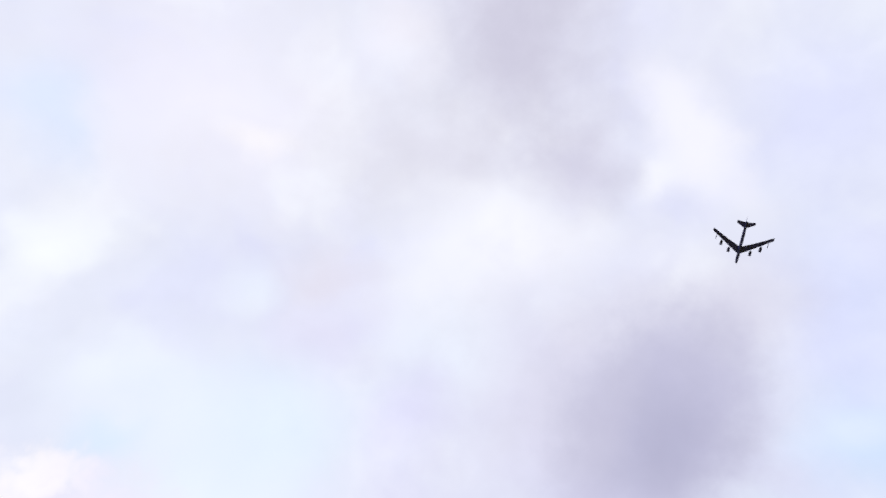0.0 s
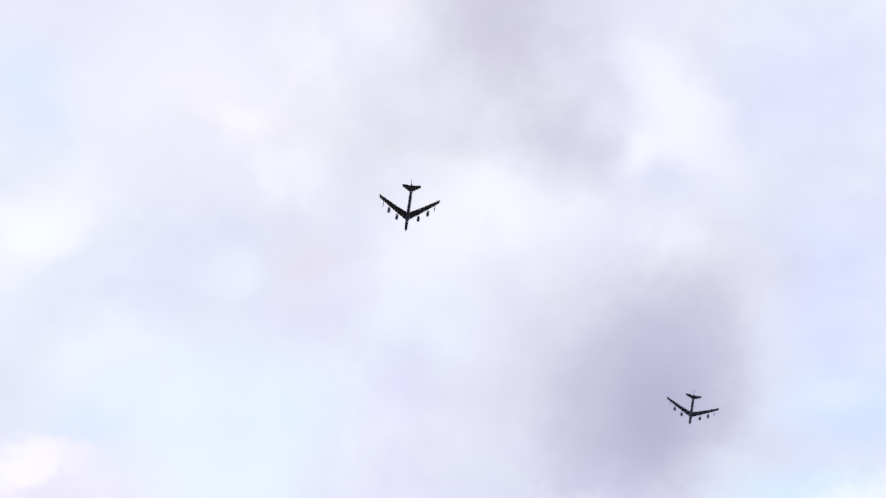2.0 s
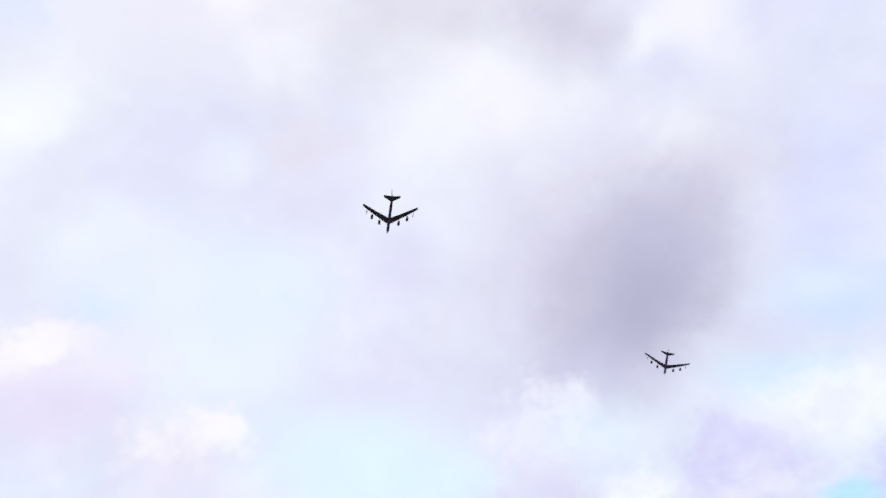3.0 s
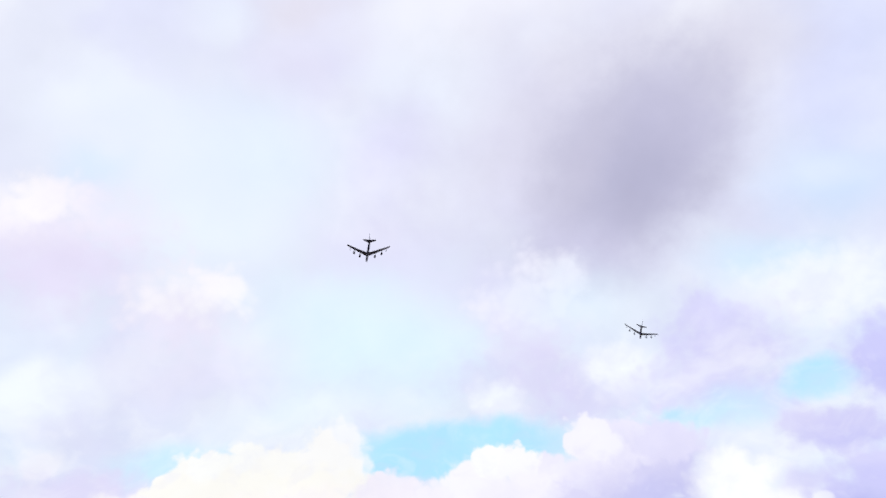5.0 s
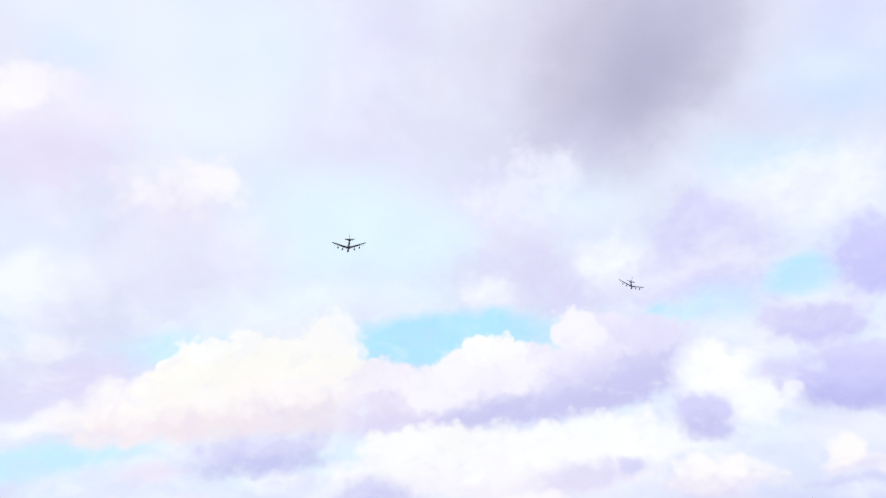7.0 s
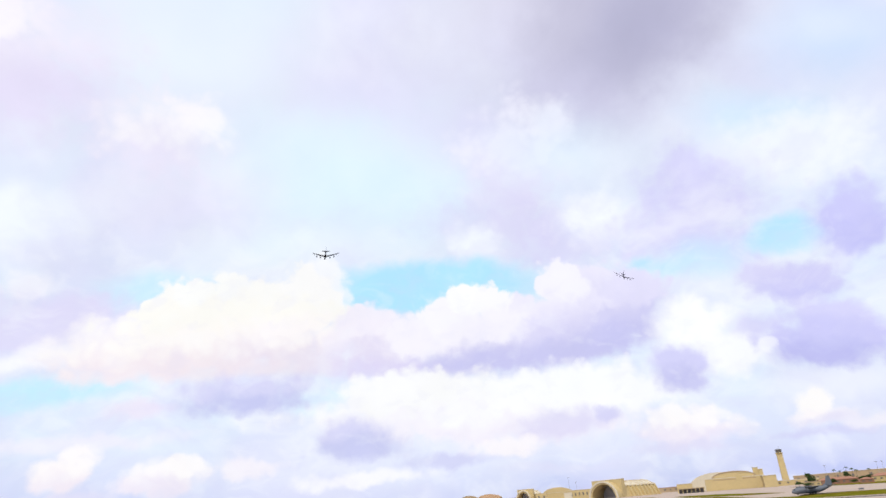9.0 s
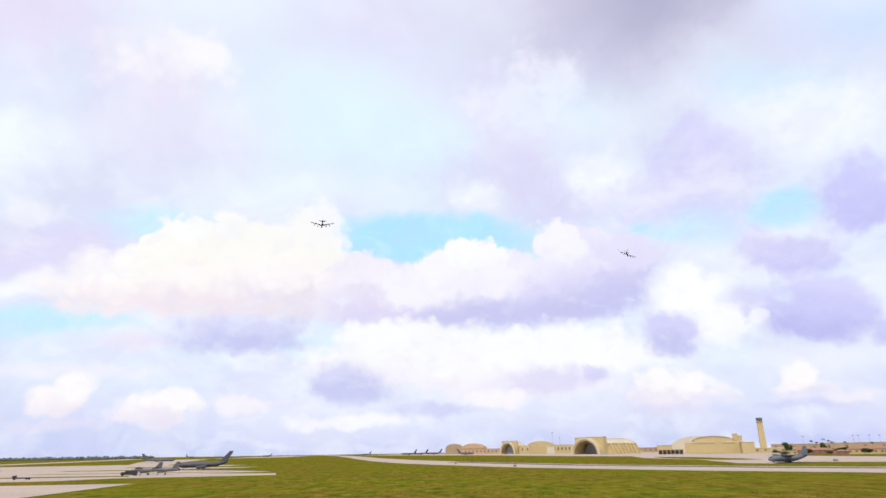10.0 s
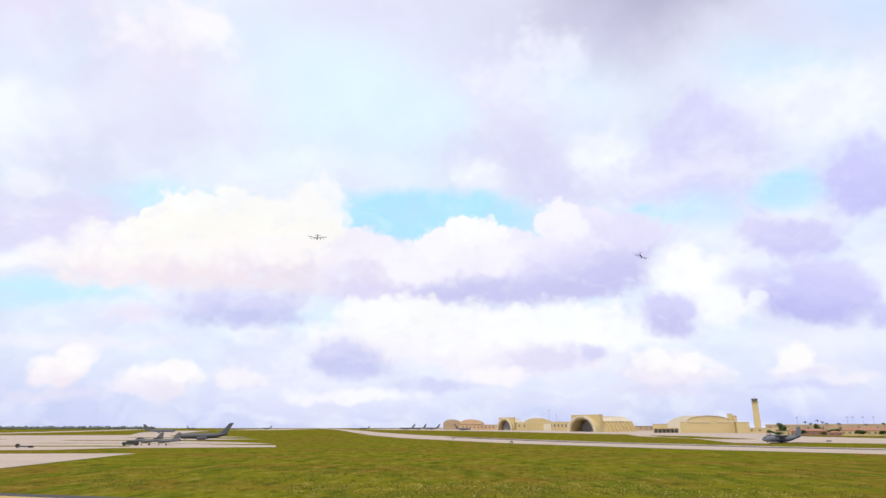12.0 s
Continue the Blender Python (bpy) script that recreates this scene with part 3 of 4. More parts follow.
# ---- aircraft ----
def bomber(label, paint=DARKPAINT):
    """An eight-engined swept-wing bomber; the origin is in the fuselage at the wing, the nose points to +y."""
    craft = new("bomber")
    smooth(part("fuselage", hull([(17.2, -0.75, 0.3, 0.3), (16.7, -0.6, 1.3, 1.3), (15.4, -0.3, 2.2, 2.5), (13, 0.0, 2.9, 3.5), (10, 0.05, 3.0, 3.9), (0, 0.05, 3.0, 3.9),
                                  (-12, 0.1, 3.0, 3.8), (-20, 0.35, 2.8, 3.3), (-26, 0.7, 2.3, 2.5), (-30, 0.9, 1.7, 1.7), (-31.6, 1.0, 0.9, 0.9)], 20), paint, craft))
    part("cockpit_window", box(bmesh.new(), -0.9, 0.9, 14.2, 15.0, 0.75, 1.15, 0.1), DARKGLASS, craft, "dark cockpit glazing")
    for s in (-1, 1):
        smooth(part("wing", foil([((s * 1.2, 6.2, 1.2), 8.6, 1.3), ((s * 10, -0.4, 1.15), 6.8, 0.95), ((s * 19, -7.4, 1.3), 5.2, 0.65), ((s * 28.4, -14.8, 1.6), 3.5, 0.32)]), paint, craft))
        smooth(part("tailplane", foil([((s * 0.6, -23.6, 1.0), 6.9, 0.7), ((s * 8.5, -28.6, 1.2), 2.6, 0.22)]), paint, craft))
        for x, y in ((10.2, 4.9), (18.4, -1.6)):
            pod = smooth(part("engine_pylon", foil([((s * x, y - 0.9, -1.9), 5.2, 0.6), ((s * x, y - 1.2, -1.4), 6.0, 0.45), ((s * x, y - 4.2, 1.0), 5.0, 0.45)], True), paint, craft))
            for q in (-0.66, 0.66):
                smooth(part("engine", nacelle(y, 5.4, 0.66, s * x + q, -1.7), paint, pod))
        t = smooth(part("drop_tank", hull([(-5.6, 0.1, 0.1, 0.1), (-7.0, 0.0, 0.7, 0.7), (-9.5, 0.0, 0.78, 0.78), (-11.5, 0.1, 0.45, 0.45), (-12.4, 0.2, 0.1, 0.1)], 10), paint, craft))
        for v in t.data.vertices:
            v.co.x += s * 24.2
    smooth(part("tail_fin", foil([((0, -22.6, 1.6), 8.6, 0.55), ((0, -28.6, 10.9), 4.2, 0.3)], True), paint, craft))
    return tagged(craft, label, "bomber", "bombers flying away")


def parked_jet(name, label, category, group, length, span, girth, engines, paint, at, heading, fin=0.3, sweep=35.0, low=True, under=1.1, glass=True):
    """A parked swept-wing jet of plain transport layout; origin on the ground under the middle."""
    k = length
    craft = new(name)
    z = girth * 0.5 + under
    g = girth
    smooth(part("fuselage", hull([(k * .5, z - g * .12, .2, .2), (k * .485, z - g * .08, g * .42, g * .42), (k * .45, z - g * .02, g * .78, g * .8), (k * .39, z, g, g), (-k * .1, z, g, g),
                                  (-k * .3, z + g * .1, g * .8, g * .8), (-k * .44, z + g * .26, g * .34, g * .4), (-k * .49, z + g * .3, .2, .2)]), paint, craft))
    if glass:
        part("cockpit_window", box(bmesh.new(), -g * .33, g * .33, k * .43, k * .462, z + g * .2, z + g * .33, 0.05), DARKGLASS, craft, "dark cockpit glazing")
    tn = math.tan(radians(sweep))
    wz = z - g * .3 if low else z + g * .42
    for s in (-1, 1):
        root, tip = k * .2, k * .055
        smooth(part("wing", foil([((s * g * .35, k * .14, wz), root, root * .12), ((s * span * .5, k * .14 - (span * .5 - g * .35) * tn, wz + span * .045), tip, tip * .1)]), paint, craft))
        smooth(part("tailplane", foil([((s * g * .1, -k * .37, z + g * .28), k * .11, .4), ((s * span * .16, -k * .37 - span * .16 * tn, z + g * .4), k * .045, .2)]), paint, craft))
        for f, r, ln in engines:
            x = s * span * .5 * f
            y = k * .14 - (abs(x) - g * .35) * tn + ln * .62
            e = smooth(part("engine", nacelle(y, ln, r, x, wz + abs(x) * .09 - r * 1.25), paint, craft))
            smooth(part("pylon", foil([((x, y - ln * .35, wz + abs(x) * .09 - r * .6), ln * .8, .25), ((x, y - ln * .6, wz + abs(x) * .09), ln * .7, .25)], True), paint, e))
    smooth(part("tail_fin", foil([((0, -k * .31, z + g * .4), k * .17, .5), ((0, -k * .31 - k * fin * .72, z + g * .4 + k * fin * .75), k * .08, .25)], True), paint, craft))
    wheel(craft, 0, k * .38, .45, .5, under)
    for s in (-1, 1):
        wheel(craft, s * g * .75, -k * .02, .6, .7, under + g * .1)
    craft.matrix_basis = pose(*at, 0, 0, heading)
    return tagged(craft, label, category, group)


def turboprop(label, at, heading):
    """A high-winged four-propeller transport on its wheels."""
    craft = new("transport_aircraft")
    smooth(part("fuselage", hull([(14.6, 2.3, .2, .2), (14.2, 2.35, 1.6, 1.5), (13.2, 2.6, 2.9, 2.9), (11.4, 2.9, 4.1, 4.2), (9, 2.95, 4.3, 4.4), (-4, 2.95, 4.3, 4.4), (-8, 3.6, 3.6, 3.4),
                                  (-12, 4.5, 2.2, 2.0), (-14.6, 5.0, .6, .8)], 18), HERCPAINT, craft))
    part("cockpit_window", box(bmesh.new(), -1.5, 1.5, 12.0, 13.2, 3.6, 4.25, .15), DARKGLASS, craft, "dark cockpit glazing")
    part("wing", foil([((-20.2, 2.0, 5.6), 2.6, .35), ((-6, 3.2, 5.35), 4.9, .8), ((0, 3.4, 5.3), 5.2, .9), ((6, 3.2, 5.35), 4.9, .8), ((20.2, 2.0, 5.6), 2.6, .35)]), HERCPAINT, craft)
    part("tailplane", foil([((-8, -12.6, 5.4), 2.0, .25), ((0, -10.6, 5.3), 4.4, .5), ((8, -12.6, 5.4), 2.0, .25)]), HERCPAINT, craft)
    smooth(part("tail_fin", foil([((0, -7.6, 5.0), 7.0, .6), ((0, -10.6, 7.2), 4.7, .45), ((0, -12.2, 11.7), 2.6, .25)], True), HERCPAINT, craft))
    for x in (-10.2, -5.0, 5.0, 10.2):
        e = smooth(part("engine", hull([(6.4, 5.0, .3, .3), (6.0, 5.0, .75, .8), (5.2, 4.85, 1.0, 1.25), (2.0, 4.9, 1.0, 1.2), (-.5, 5.2, .6, .6)], 12), METAL, craft, "dark turboprop engine casing"))
        for v in e.data.vertices:
            v.co.x += x
        for a in range(6):
            b = box(bmesh.new(), -.17, .17, 6.0, 6.1, .2, 2.0, .03)
            bmesh.ops.transform(b, matrix=pose(x, 0, 5.0) @ pose(0, 0, 0, 0, 60 * a, 0), verts=b.verts)
            part("propeller_blade", b, RUBBER, e)
    for s in (-1, 1):
        smooth(part("wheel_fairing", hull([(3.5, 1.4, .2, .3), (2.5, 1.4, 1.1, 1.5), (-2.5, 1.4, 1.1, 1.5), (-4.5, 1.7, .2, .3)], 12), HERCPAINT, craft))
        ob = craft.children[-1]
        for v in ob.data.vertices:
            v.co.x += s * 2.2
        for y in (.9, -.9):
            wheel(craft, s * 2.2, y, .65, .5, .6)
    wheel(craft, 0, 10.6, .45, .5, .6)
    craft.matrix_basis = pose(*at, 0, 0, heading)
    return tagged(craft, label, "transport plane")


def fighter(label, at, heading, paint=PALEPAINT, size=1.3):
    craft = new("fighter_jet")
    smooth(part("fuselage", hull([(7.6, 2.0, .08, .08), (6.4, 1.95, .5, .5), (4.6, 2.0, .95, 1.05), (3.0, 2.0, 1.15, 1.3), (0, 1.9, 1.6, 1.4), (-4, 1.9, 1.5, 1.3), (-6.6, 1.95, 1.1, 1.1), (-7.3, 1.95, .95, .95)], 14), paint, craft))
    smooth(part("canopy", hull([(5.2, 2.45, .1, .1), (4.4, 2.6, .66, .75), (3.2, 2.75, .8, .95), (1.6, 2.55, .5, .6), (.8, 2.4, .1, .1)], 12), DARKGLASS, craft, "dark bubble canopy"))
    smooth(part("air_intake", hull([(2.6, 1.2, 1.0, .7), (2.0, 1.2, 1.1, .8), (-1.5, 1.35, 1.0, .7), (-3.0, 1.6, .6, .4)], 12), paint, craft))
    for s in (-1, 1):
        part("wing", foil([((s * .6, 1.4, 1.95), 5.0, .26), ((s * 4.9, -1.9, 1.95), 1.15, .08)]), paint, craft)
        part("tailplane", foil([((s * .6, -4.9, 1.9), 2.4, .14), ((s * 2.75, -6.4, 1.8), .9, .05)]), paint, craft)
        smooth(part("missile", hull([(-.3, 1.95, .04, .04), (-.7, 1.95, .16, .16), (-3.2, 1.95, .16, .16)], 8), paint, craft))
        for v in craft.children[-1].data.vertices:
            v.co.x += s * 4.98
    part("tail_fin", foil([((0, -3.6, 2.4), 3.6, .2), ((0, -6.1, 5.05), 1.5, .08)], True), paint, craft)
    smooth(part("exhaust_nozzle", tube((0, -7.2, 1.95), (0, -8.0, 1.95), .5, 14, .4), METAL, craft, "dark metal exhaust nozzle"))
    wheel(craft, 0, 2.4, .28, .2, .9)
    for s in (-1, 1):
        wheel(craft, s * 1.2, -1.2, .36, .26, 1.0)
    craft.matrix_basis = pose(*at, 0, 0, heading)
    craft.scale = (size, size, size * 1.22)
    return tagged(craft, label, "fighter jet", "parked fighters")

# ---- the ground ----
KNOTS = ((-4900, 0.0), (500, 0.0), (700, 0.9), (900, 2.2), (1200, 4.3), (1800, 6.3), (3000, 8.0), (4900, 8.6))


def height(y):
    for (a, p), (b, q) in zip(KNOTS, KNOTS[1:]):
        if y <= b:
            return p + (q - p) * (y - a) / (b - a)
    return KNOTS[-1][1]


def polar(az, dist):
    """A place on the ground by its compass bearing from the eye and its distance."""
    x, y = math.sin(radians(az)) * dist, math.cos(radians(az)) * dist
    return (x, y, height(y))


def build_ground():
    bm = bmesh.new()
    xs = [-4900 + 9800 * i / 24 for i in range(25)]
    grid = [[bm.verts.new((x, y, z)) for x in xs] for y, z in KNOTS]
    for a, b in zip(grid, grid[1:]):
        for i in range(24):
            bm.faces.new((a[i], a[i + 1], b[i + 1], b[i]))
    tagged(link("ground", bm, GRASS), "mown green airfield grass with brown dry bands", "grass", kind="structure")


def paving(name, outline, lift, mat, label):
    bm = bmesh.new()
    rings(bm, [[Vector((x, y, -0.02)) for x, y in outline], [Vector((x, y, lift)) for x, y in outline]])
    bmesh.ops.triangulate(bm, faces=[f for f in bm.faces if len(f.verts) > 4])
    for y, _ in KNOTS[1:-1]:
        bmesh.ops.bisect_plane(bm, geom=bm.verts[:] + bm.edges[:] + bm.faces[:], plane_co=(0, y, 0), plane_no=(0, 1, 0))
    for v in bm.verts:
        v.co.z += height(v.co.y)
    return tagged(link(name, bm, mat), label, "paving", kind="structure")


build_ground()
RUNWAY = [(430, 50, 88), (300, 205, 88), (216, 320, 88), (167, 375, 88), (92, 490, 84), (44, 585, 80), (-8, 690, 74), (-62, 840, 62), (-134, 1105, 42), (-250, 1660, 40), (-560, 3000, 40)]
paving("runway", ribbon(RUNWAY, 80), 0.10, CONCRETE, "long pale concrete runway crossing the grass")
paving("road", ribbon([(x + 17, y + 12) for x, y, w in RUNWAY[:7]], 17), 0.14, ASPHALT, "dark asphalt strip along the pale runway")
paving("apron", [(-250, 1900), (60, 1300), (190, 1013), (267, 889), (292, 807), (400, 850), (800, 930), (1200, 2400), (300, 2700), (-200, 2400)], 0.06, CONCRETE, "wide pale concrete apron before the hangars")
paving("taxiway", [(255, 900), (232, 772), (250, 650), (222, 500), (235, 472), (264, 520), (289, 500), (321, 465), (420, 330), (640, 560), (445, 653), (422, 740), (409, 860)], 0.09, CONCRETE, "pale concrete taxiway under the parked transport")
paving("grass_island", [(262, 830), (246, 740), (258, 622), (291, 604), (300, 650), (296, 780)], 0.13, GRASS, "green grass island between the taxiways")
paving("grass_island", [(450, 800), (430, 745), (452, 660), (640, 600), (900, 860)], 0.13, GRASS, "green grass island between the taxiways")
paving("apron", [(-420, 289), (-195, 289), (-137, 292), (-125, 186), (-120, 150), (-420, 150)], 0.06, CONCRETE, "pale concrete paving corner in the grass")
paving("apron", [(-600, 331), (-241, 331), (-201, 340), (-186, 368), (-99, 388), (-109, 425), (-170, 445), (-124, 472), (-150, 500), (-174, 523), (-240, 560), (-176, 626), (-250, 660), (-220, 738), (-324, 770),
                 (-400, 1000), (-500, 1400), (-600, 1400), (-490, 1050), (-406, 844), (-561, 823), (-900, 790), (-900, 331)], 0.06, CONCRETE, "wide pale concrete apron under the parked jets")
paving("taxiway", ribbon([(-760, 800), (-680, 985), (-690, 1180), (-760, 1500), (-856, 1841)], 60), 0.06, CONCRETE, "far pale taxiway across the grass")
paving("taxiway", [(-560, 1500), (-535, 1650), (-640, 2600), (-480, 2600), (-400, 1650)], 0.06, CONCRETE, "far pale taxiway behind the tanker")
for ys, xs in (((396, 416), (-330, -190)), ((474, 484), (-300, -150)), ((560, 580), (-330, -200)), ((575, 610), (-480, -400)), ((670, 700), (-330, -225))):
    paving("grass_island", [(xs[0], ys[0]), (xs[1], ys[0]), (xs[1] - 8, ys[1]), (xs[0], ys[1])], 0.11, GRASS, "thin green strip of grass in the apron")
paving("road", ribbon([(-200, 115.5), (-120, 113.5), (-82, 109.0), (-44, 98.5), (-16, 78)], 16), 0.10, ASPHALT, "narrow asphalt road in the grass")
paving("road_line", ribbon([(-200, 117.6), (-120, 115.6), (-79, 111.1), (-42.6, 100.5), (-14, 79)], 2.6), 0.13, YELLOW, "yellow painted line along the road edge")


# ---- buildings ----
def extrude(profile, y0, y1):
    """A solid with this outline in x and z between two depths."""
    return rings(bmesh.new(), [[Vector((x, y0, z)) for x, z in profile], [Vector((x, y1, z)) for x, z in profile]])


def place(thing, at, heading):
    thing.matrix_basis = pose(*at, 0, 0, heading)
    return thing


def arch(width, rise, base=0.0, n=18):
    return [(-math.cos(math.pi * i / n) * width / 2, base + math.sin(math.pi * i / n) * rise) for i in range(n + 1)]


def bay_front(w, h, inner_w, inner_h, y0, y1):
    """A square front with an arched mouth."""
    bm = bmesh.new()
    a = arch(inner_w, inner_h)
    out = []
    for x, z in a:
        k = min(w / 2 / max(abs(x), 1e-6), (h) / max(z, 1e-6))
        out.append((max(-w / 2, min(w / 2, x * k)), min(h, z * k)))
    for c in (-w / 2, w / 2):             # the square corners
        i = min(range(len(out)), key=lambda q: math.hypot(out[q][0] - c, out[q][1] - h))
        out[i] = (c, h)
    loops = []
    for y in (y0, y1):
        loops.append(([bm.verts.new((x, y, z)) for x, z in a], [bm.verts.new((x, y, z)) for x, z in out]))
    (a0, o0), (a1, o1) = loops
    for i in range(len(a) - 1):
        for q in ((a0[i], a0[i + 1], o0[i + 1], o0[i]), (a1[i], o1[i], o1[i + 1], a1[i + 1]), (a0[i], a1[i], a1[i + 1], a0[i + 1]), (o0[i], o0[i + 1], o1[i + 1], o1[i])):
            bm.faces.new(q)
    for i in (0, -1):
        bm.faces.new((a0[i], o0[i], o1[i], a1[i]))
    return bm


def ring_arch(w, h, inner_w, inner_h, y0, y1):
    """A thick arch between two depths."""
    bm = bmesh.new()
    rows = [([bm.verts.new((x, y, z)) for x, z in arch(inner_w, inner_h)], [bm.verts.new((x, y, z)) for x, z in arch(w, h)]) for y in (y0, y1)]
    (a0, o0), (a1, o1) = rows
    for i in range(len(a0) - 1):
        for q in ((a0[i], a0[i + 1], o0[i + 1], o0[i]), (a1[i], o1[i], o1[i + 1], a1[i + 1]), (a0[i], a1[i], a1[i + 1], a0[i + 1]), (o0[i], o0[i + 1], o1[i + 1], o1[i])):
            bm.faces.new(q)
    for i in (0, -1):
        bm.faces.new((a0[i], o0[i], o1[i], a1[i]))
    return bm


def arched_hall(label, at, heading, w, wall_h, arch_w, h, depth, doors):
    """A hall with a long square facade, out of which a narrower barrel roof rises; it faces -y."""
    hall = new("hangar")
    part("front_wall", box(bmesh.new(), -w / 2, w / 2, 0, 3, 0, wall_h, .2), CREAM, hall)
    part("coping", box(bmesh.new(), -w / 2 - .3, w / 2 + .3, -.3, 3.3, wall_h + .02, wall_h + .9, .1), CREAMROOF, hall)
    part("body", extrude([(-arch_w / 2, 0)] + [(x, wall_h - 1 + z) for x, z in arch(arch_w, h - wall_h, 0, 20)] + [(arch_w / 2, 0)], 3.2, depth), CREAM, hall)
    roof = part("roof", extrude([(x, wall_h + z) for x, z in arch(arch_w * 1.02, h - wall_h, .2, 20)] + [(x, wall_h - 1 + z) for x, z in arch(arch_w * .98, h - wall_h, .2, 20)[::-1]], 3.4, depth + .5), CREAMROOF, hall, "pale barrel roof")
    part("gable_rim", extrude([(x, wall_h + 1 + z) for x, z in arch(arch_w * 1.03, h - wall_h, .4, 20)] + [(x, wall_h + .95 + z) for x, z in arch(arch_w * .96, h - wall_h - 1.5, .2, 20)[::-1]], 1.6, 3.3), TAN, roof)
    part("gable_wall", extrude([(x, wall_h + .95 + z) for x, z in arch(arch_w * .95, h - wall_h - 1.6, .0, 20)], 2.0, 3.1), CREAM, roof)
    part("lintel", box(bmesh.new(), -w * .36, w * .36, -.5, -.02, wall_h * .86, wall_h * .92, .1), TAN, hall)
    part("centre_pier", box(bmesh.new(), -w * .02 + 4, w * .09 + 4, -.9, -.52, .1, wall_h + 4, .1), CREAM, hall)
    for i in range(doors):
        x0 = -w * .36 + i * w * .72 / doors
        part("door_leaf", box(bmesh.new(), x0 + .2, x0 + w * .72 / doors - .2, -.4 + .2 * (i % 2), -.02, .2, wall_h * .85, .08), CREAM, hall)
    return tagged(place(hall, at, heading), label, "hangar", "hangars along the apron")


def open_shed(label, at, heading, w, d, h, posts):
    shed = new("open_shed")
    part("roof", box(bmesh.new(), -w / 2, w / 2, -d / 2, d / 2, h, h + 1.2, .15), TAN, shed)
    part("back_wall", box(bmesh.new(), -w / 2 + .3, w / 2 - .3, d / 2 - .6, d / 2 - .2, 0, h - .02), SHADE, shed, "dark back wall in shadow")
    for i in range(posts):
        x = -w / 2 + .8 + (w - 1.6) * i / (posts - 1)
        part("post", box(bmesh.new(), x - .45, x + .45, -d / 2 + .3, -d / 2 + 1.1, 0, h - .02, .05), CREAM, shed)
    return tagged(place(shed, at, heading), label, "shed")


def open_hangar(label, at, heading, w, h, depth, bays):
    """A hangar with an arched mouth in a tall square front and slanting ribs along its sides; its mouth faces -y."""
    hangar = new("hangar")
    part("front_wall", bay_front(w, h, w * .80, h * .80, 0, depth * .09), CREAM, hangar)
    vault = part("entrance_vault", ring_arch(w * .98, h * .955, w * .80, h * .80, -w * .17, -.05), CREAM, hangar, "thick cream arch standing before the mouth")
    part("vault_rim", ring_arch(w * 1.0, h * .965, w * .90, h * .88, -w * .17 - 1.2, -w * .17 - .02), CREAMROOF, vault)
    part("parapet", box(bmesh.new(), -w * .505, w * .505, -.3, depth * .09 + .3, h + .02, h + .9, .1), CREAMROOF, hangar)
    body = [(-w * .52, 0), (-w * .42, h * .62), (-w * .2, h * .84), (0, h * .9), (w * .2, h * .84), (w * .42, h * .62), (w * .52, 0)]
    part("side_wall", extrude([(w * .40, 0), (w * .50, 0), (w * .40, h * .66), (w * .36, h * .66)], depth * .09, depth), CREAM, hangar)
    part("side_wall", extrude([(-w * .40, 0), (-w * .50, 0), (-w * .40, h * .66), (-w * .36, h * .66)], depth * .09, depth), CREAM, hangar)
    roof = part("roof", extrude([(-w * .43, h * .62), (-w * .2, h * .86), (0, h * .92), (w * .2, h * .86), (w * .43, h * .62), (w * .4, h * .58), (0, h * .86), (-w * .4, h * .58)], depth * .09 + .1, depth), CREAMROOF, hangar, "pale weathered roof")
    for i in range(bays):
        y = depth * (.24 + .74 * i / max(bays - 1, 1))
        for s in (-1, 1):
            part("rib", extrude([(s * w * .5, 0), (s * w * .60, 0), (s * w * .43, h * .66), (s * w * .40, h * .66)], y - .9, y + .9), CREAM, hangar)
        part("roof_seam", extrude([(-w * .41, h * .665), (-w * .2, h * .885), (0, h * .945), (w * .2, h * .885), (w * .41, h * .665), (w * .2, h * .865), (0, h * .925), (-w * .2, h * .865)], y - .35, y + .35), CREAM, roof)
    part("back_wall", extrude(body, depth, depth + 1), CREAM, hangar)
    part("floor_slab", box(bmesh.new(), -w * .4, w * .4, 0, depth, -.2, .15), CONCRETE, hangar)
    inner = part("hangar_door", extrude(arch(w * .74, h * .78), depth * .17, depth * .17 + .8), DOORSTEEL, hangar, "grey steel doors deep in the arch")
    for i in range(5):
        x = w * .74 * (-.36 + .18 * i)
        part("door_post", box(bmesh.new(), x - .3, x + .3, depth * .17 - .35, depth * .17 - .01, .2, h * .78 * math.sqrt(max(0, 1 - (x / (w * .37)) ** 2)) * .96), STEEL, inner)
    return tagged(place(hangar, at, heading), label, "hangar", "hangars along the apron")


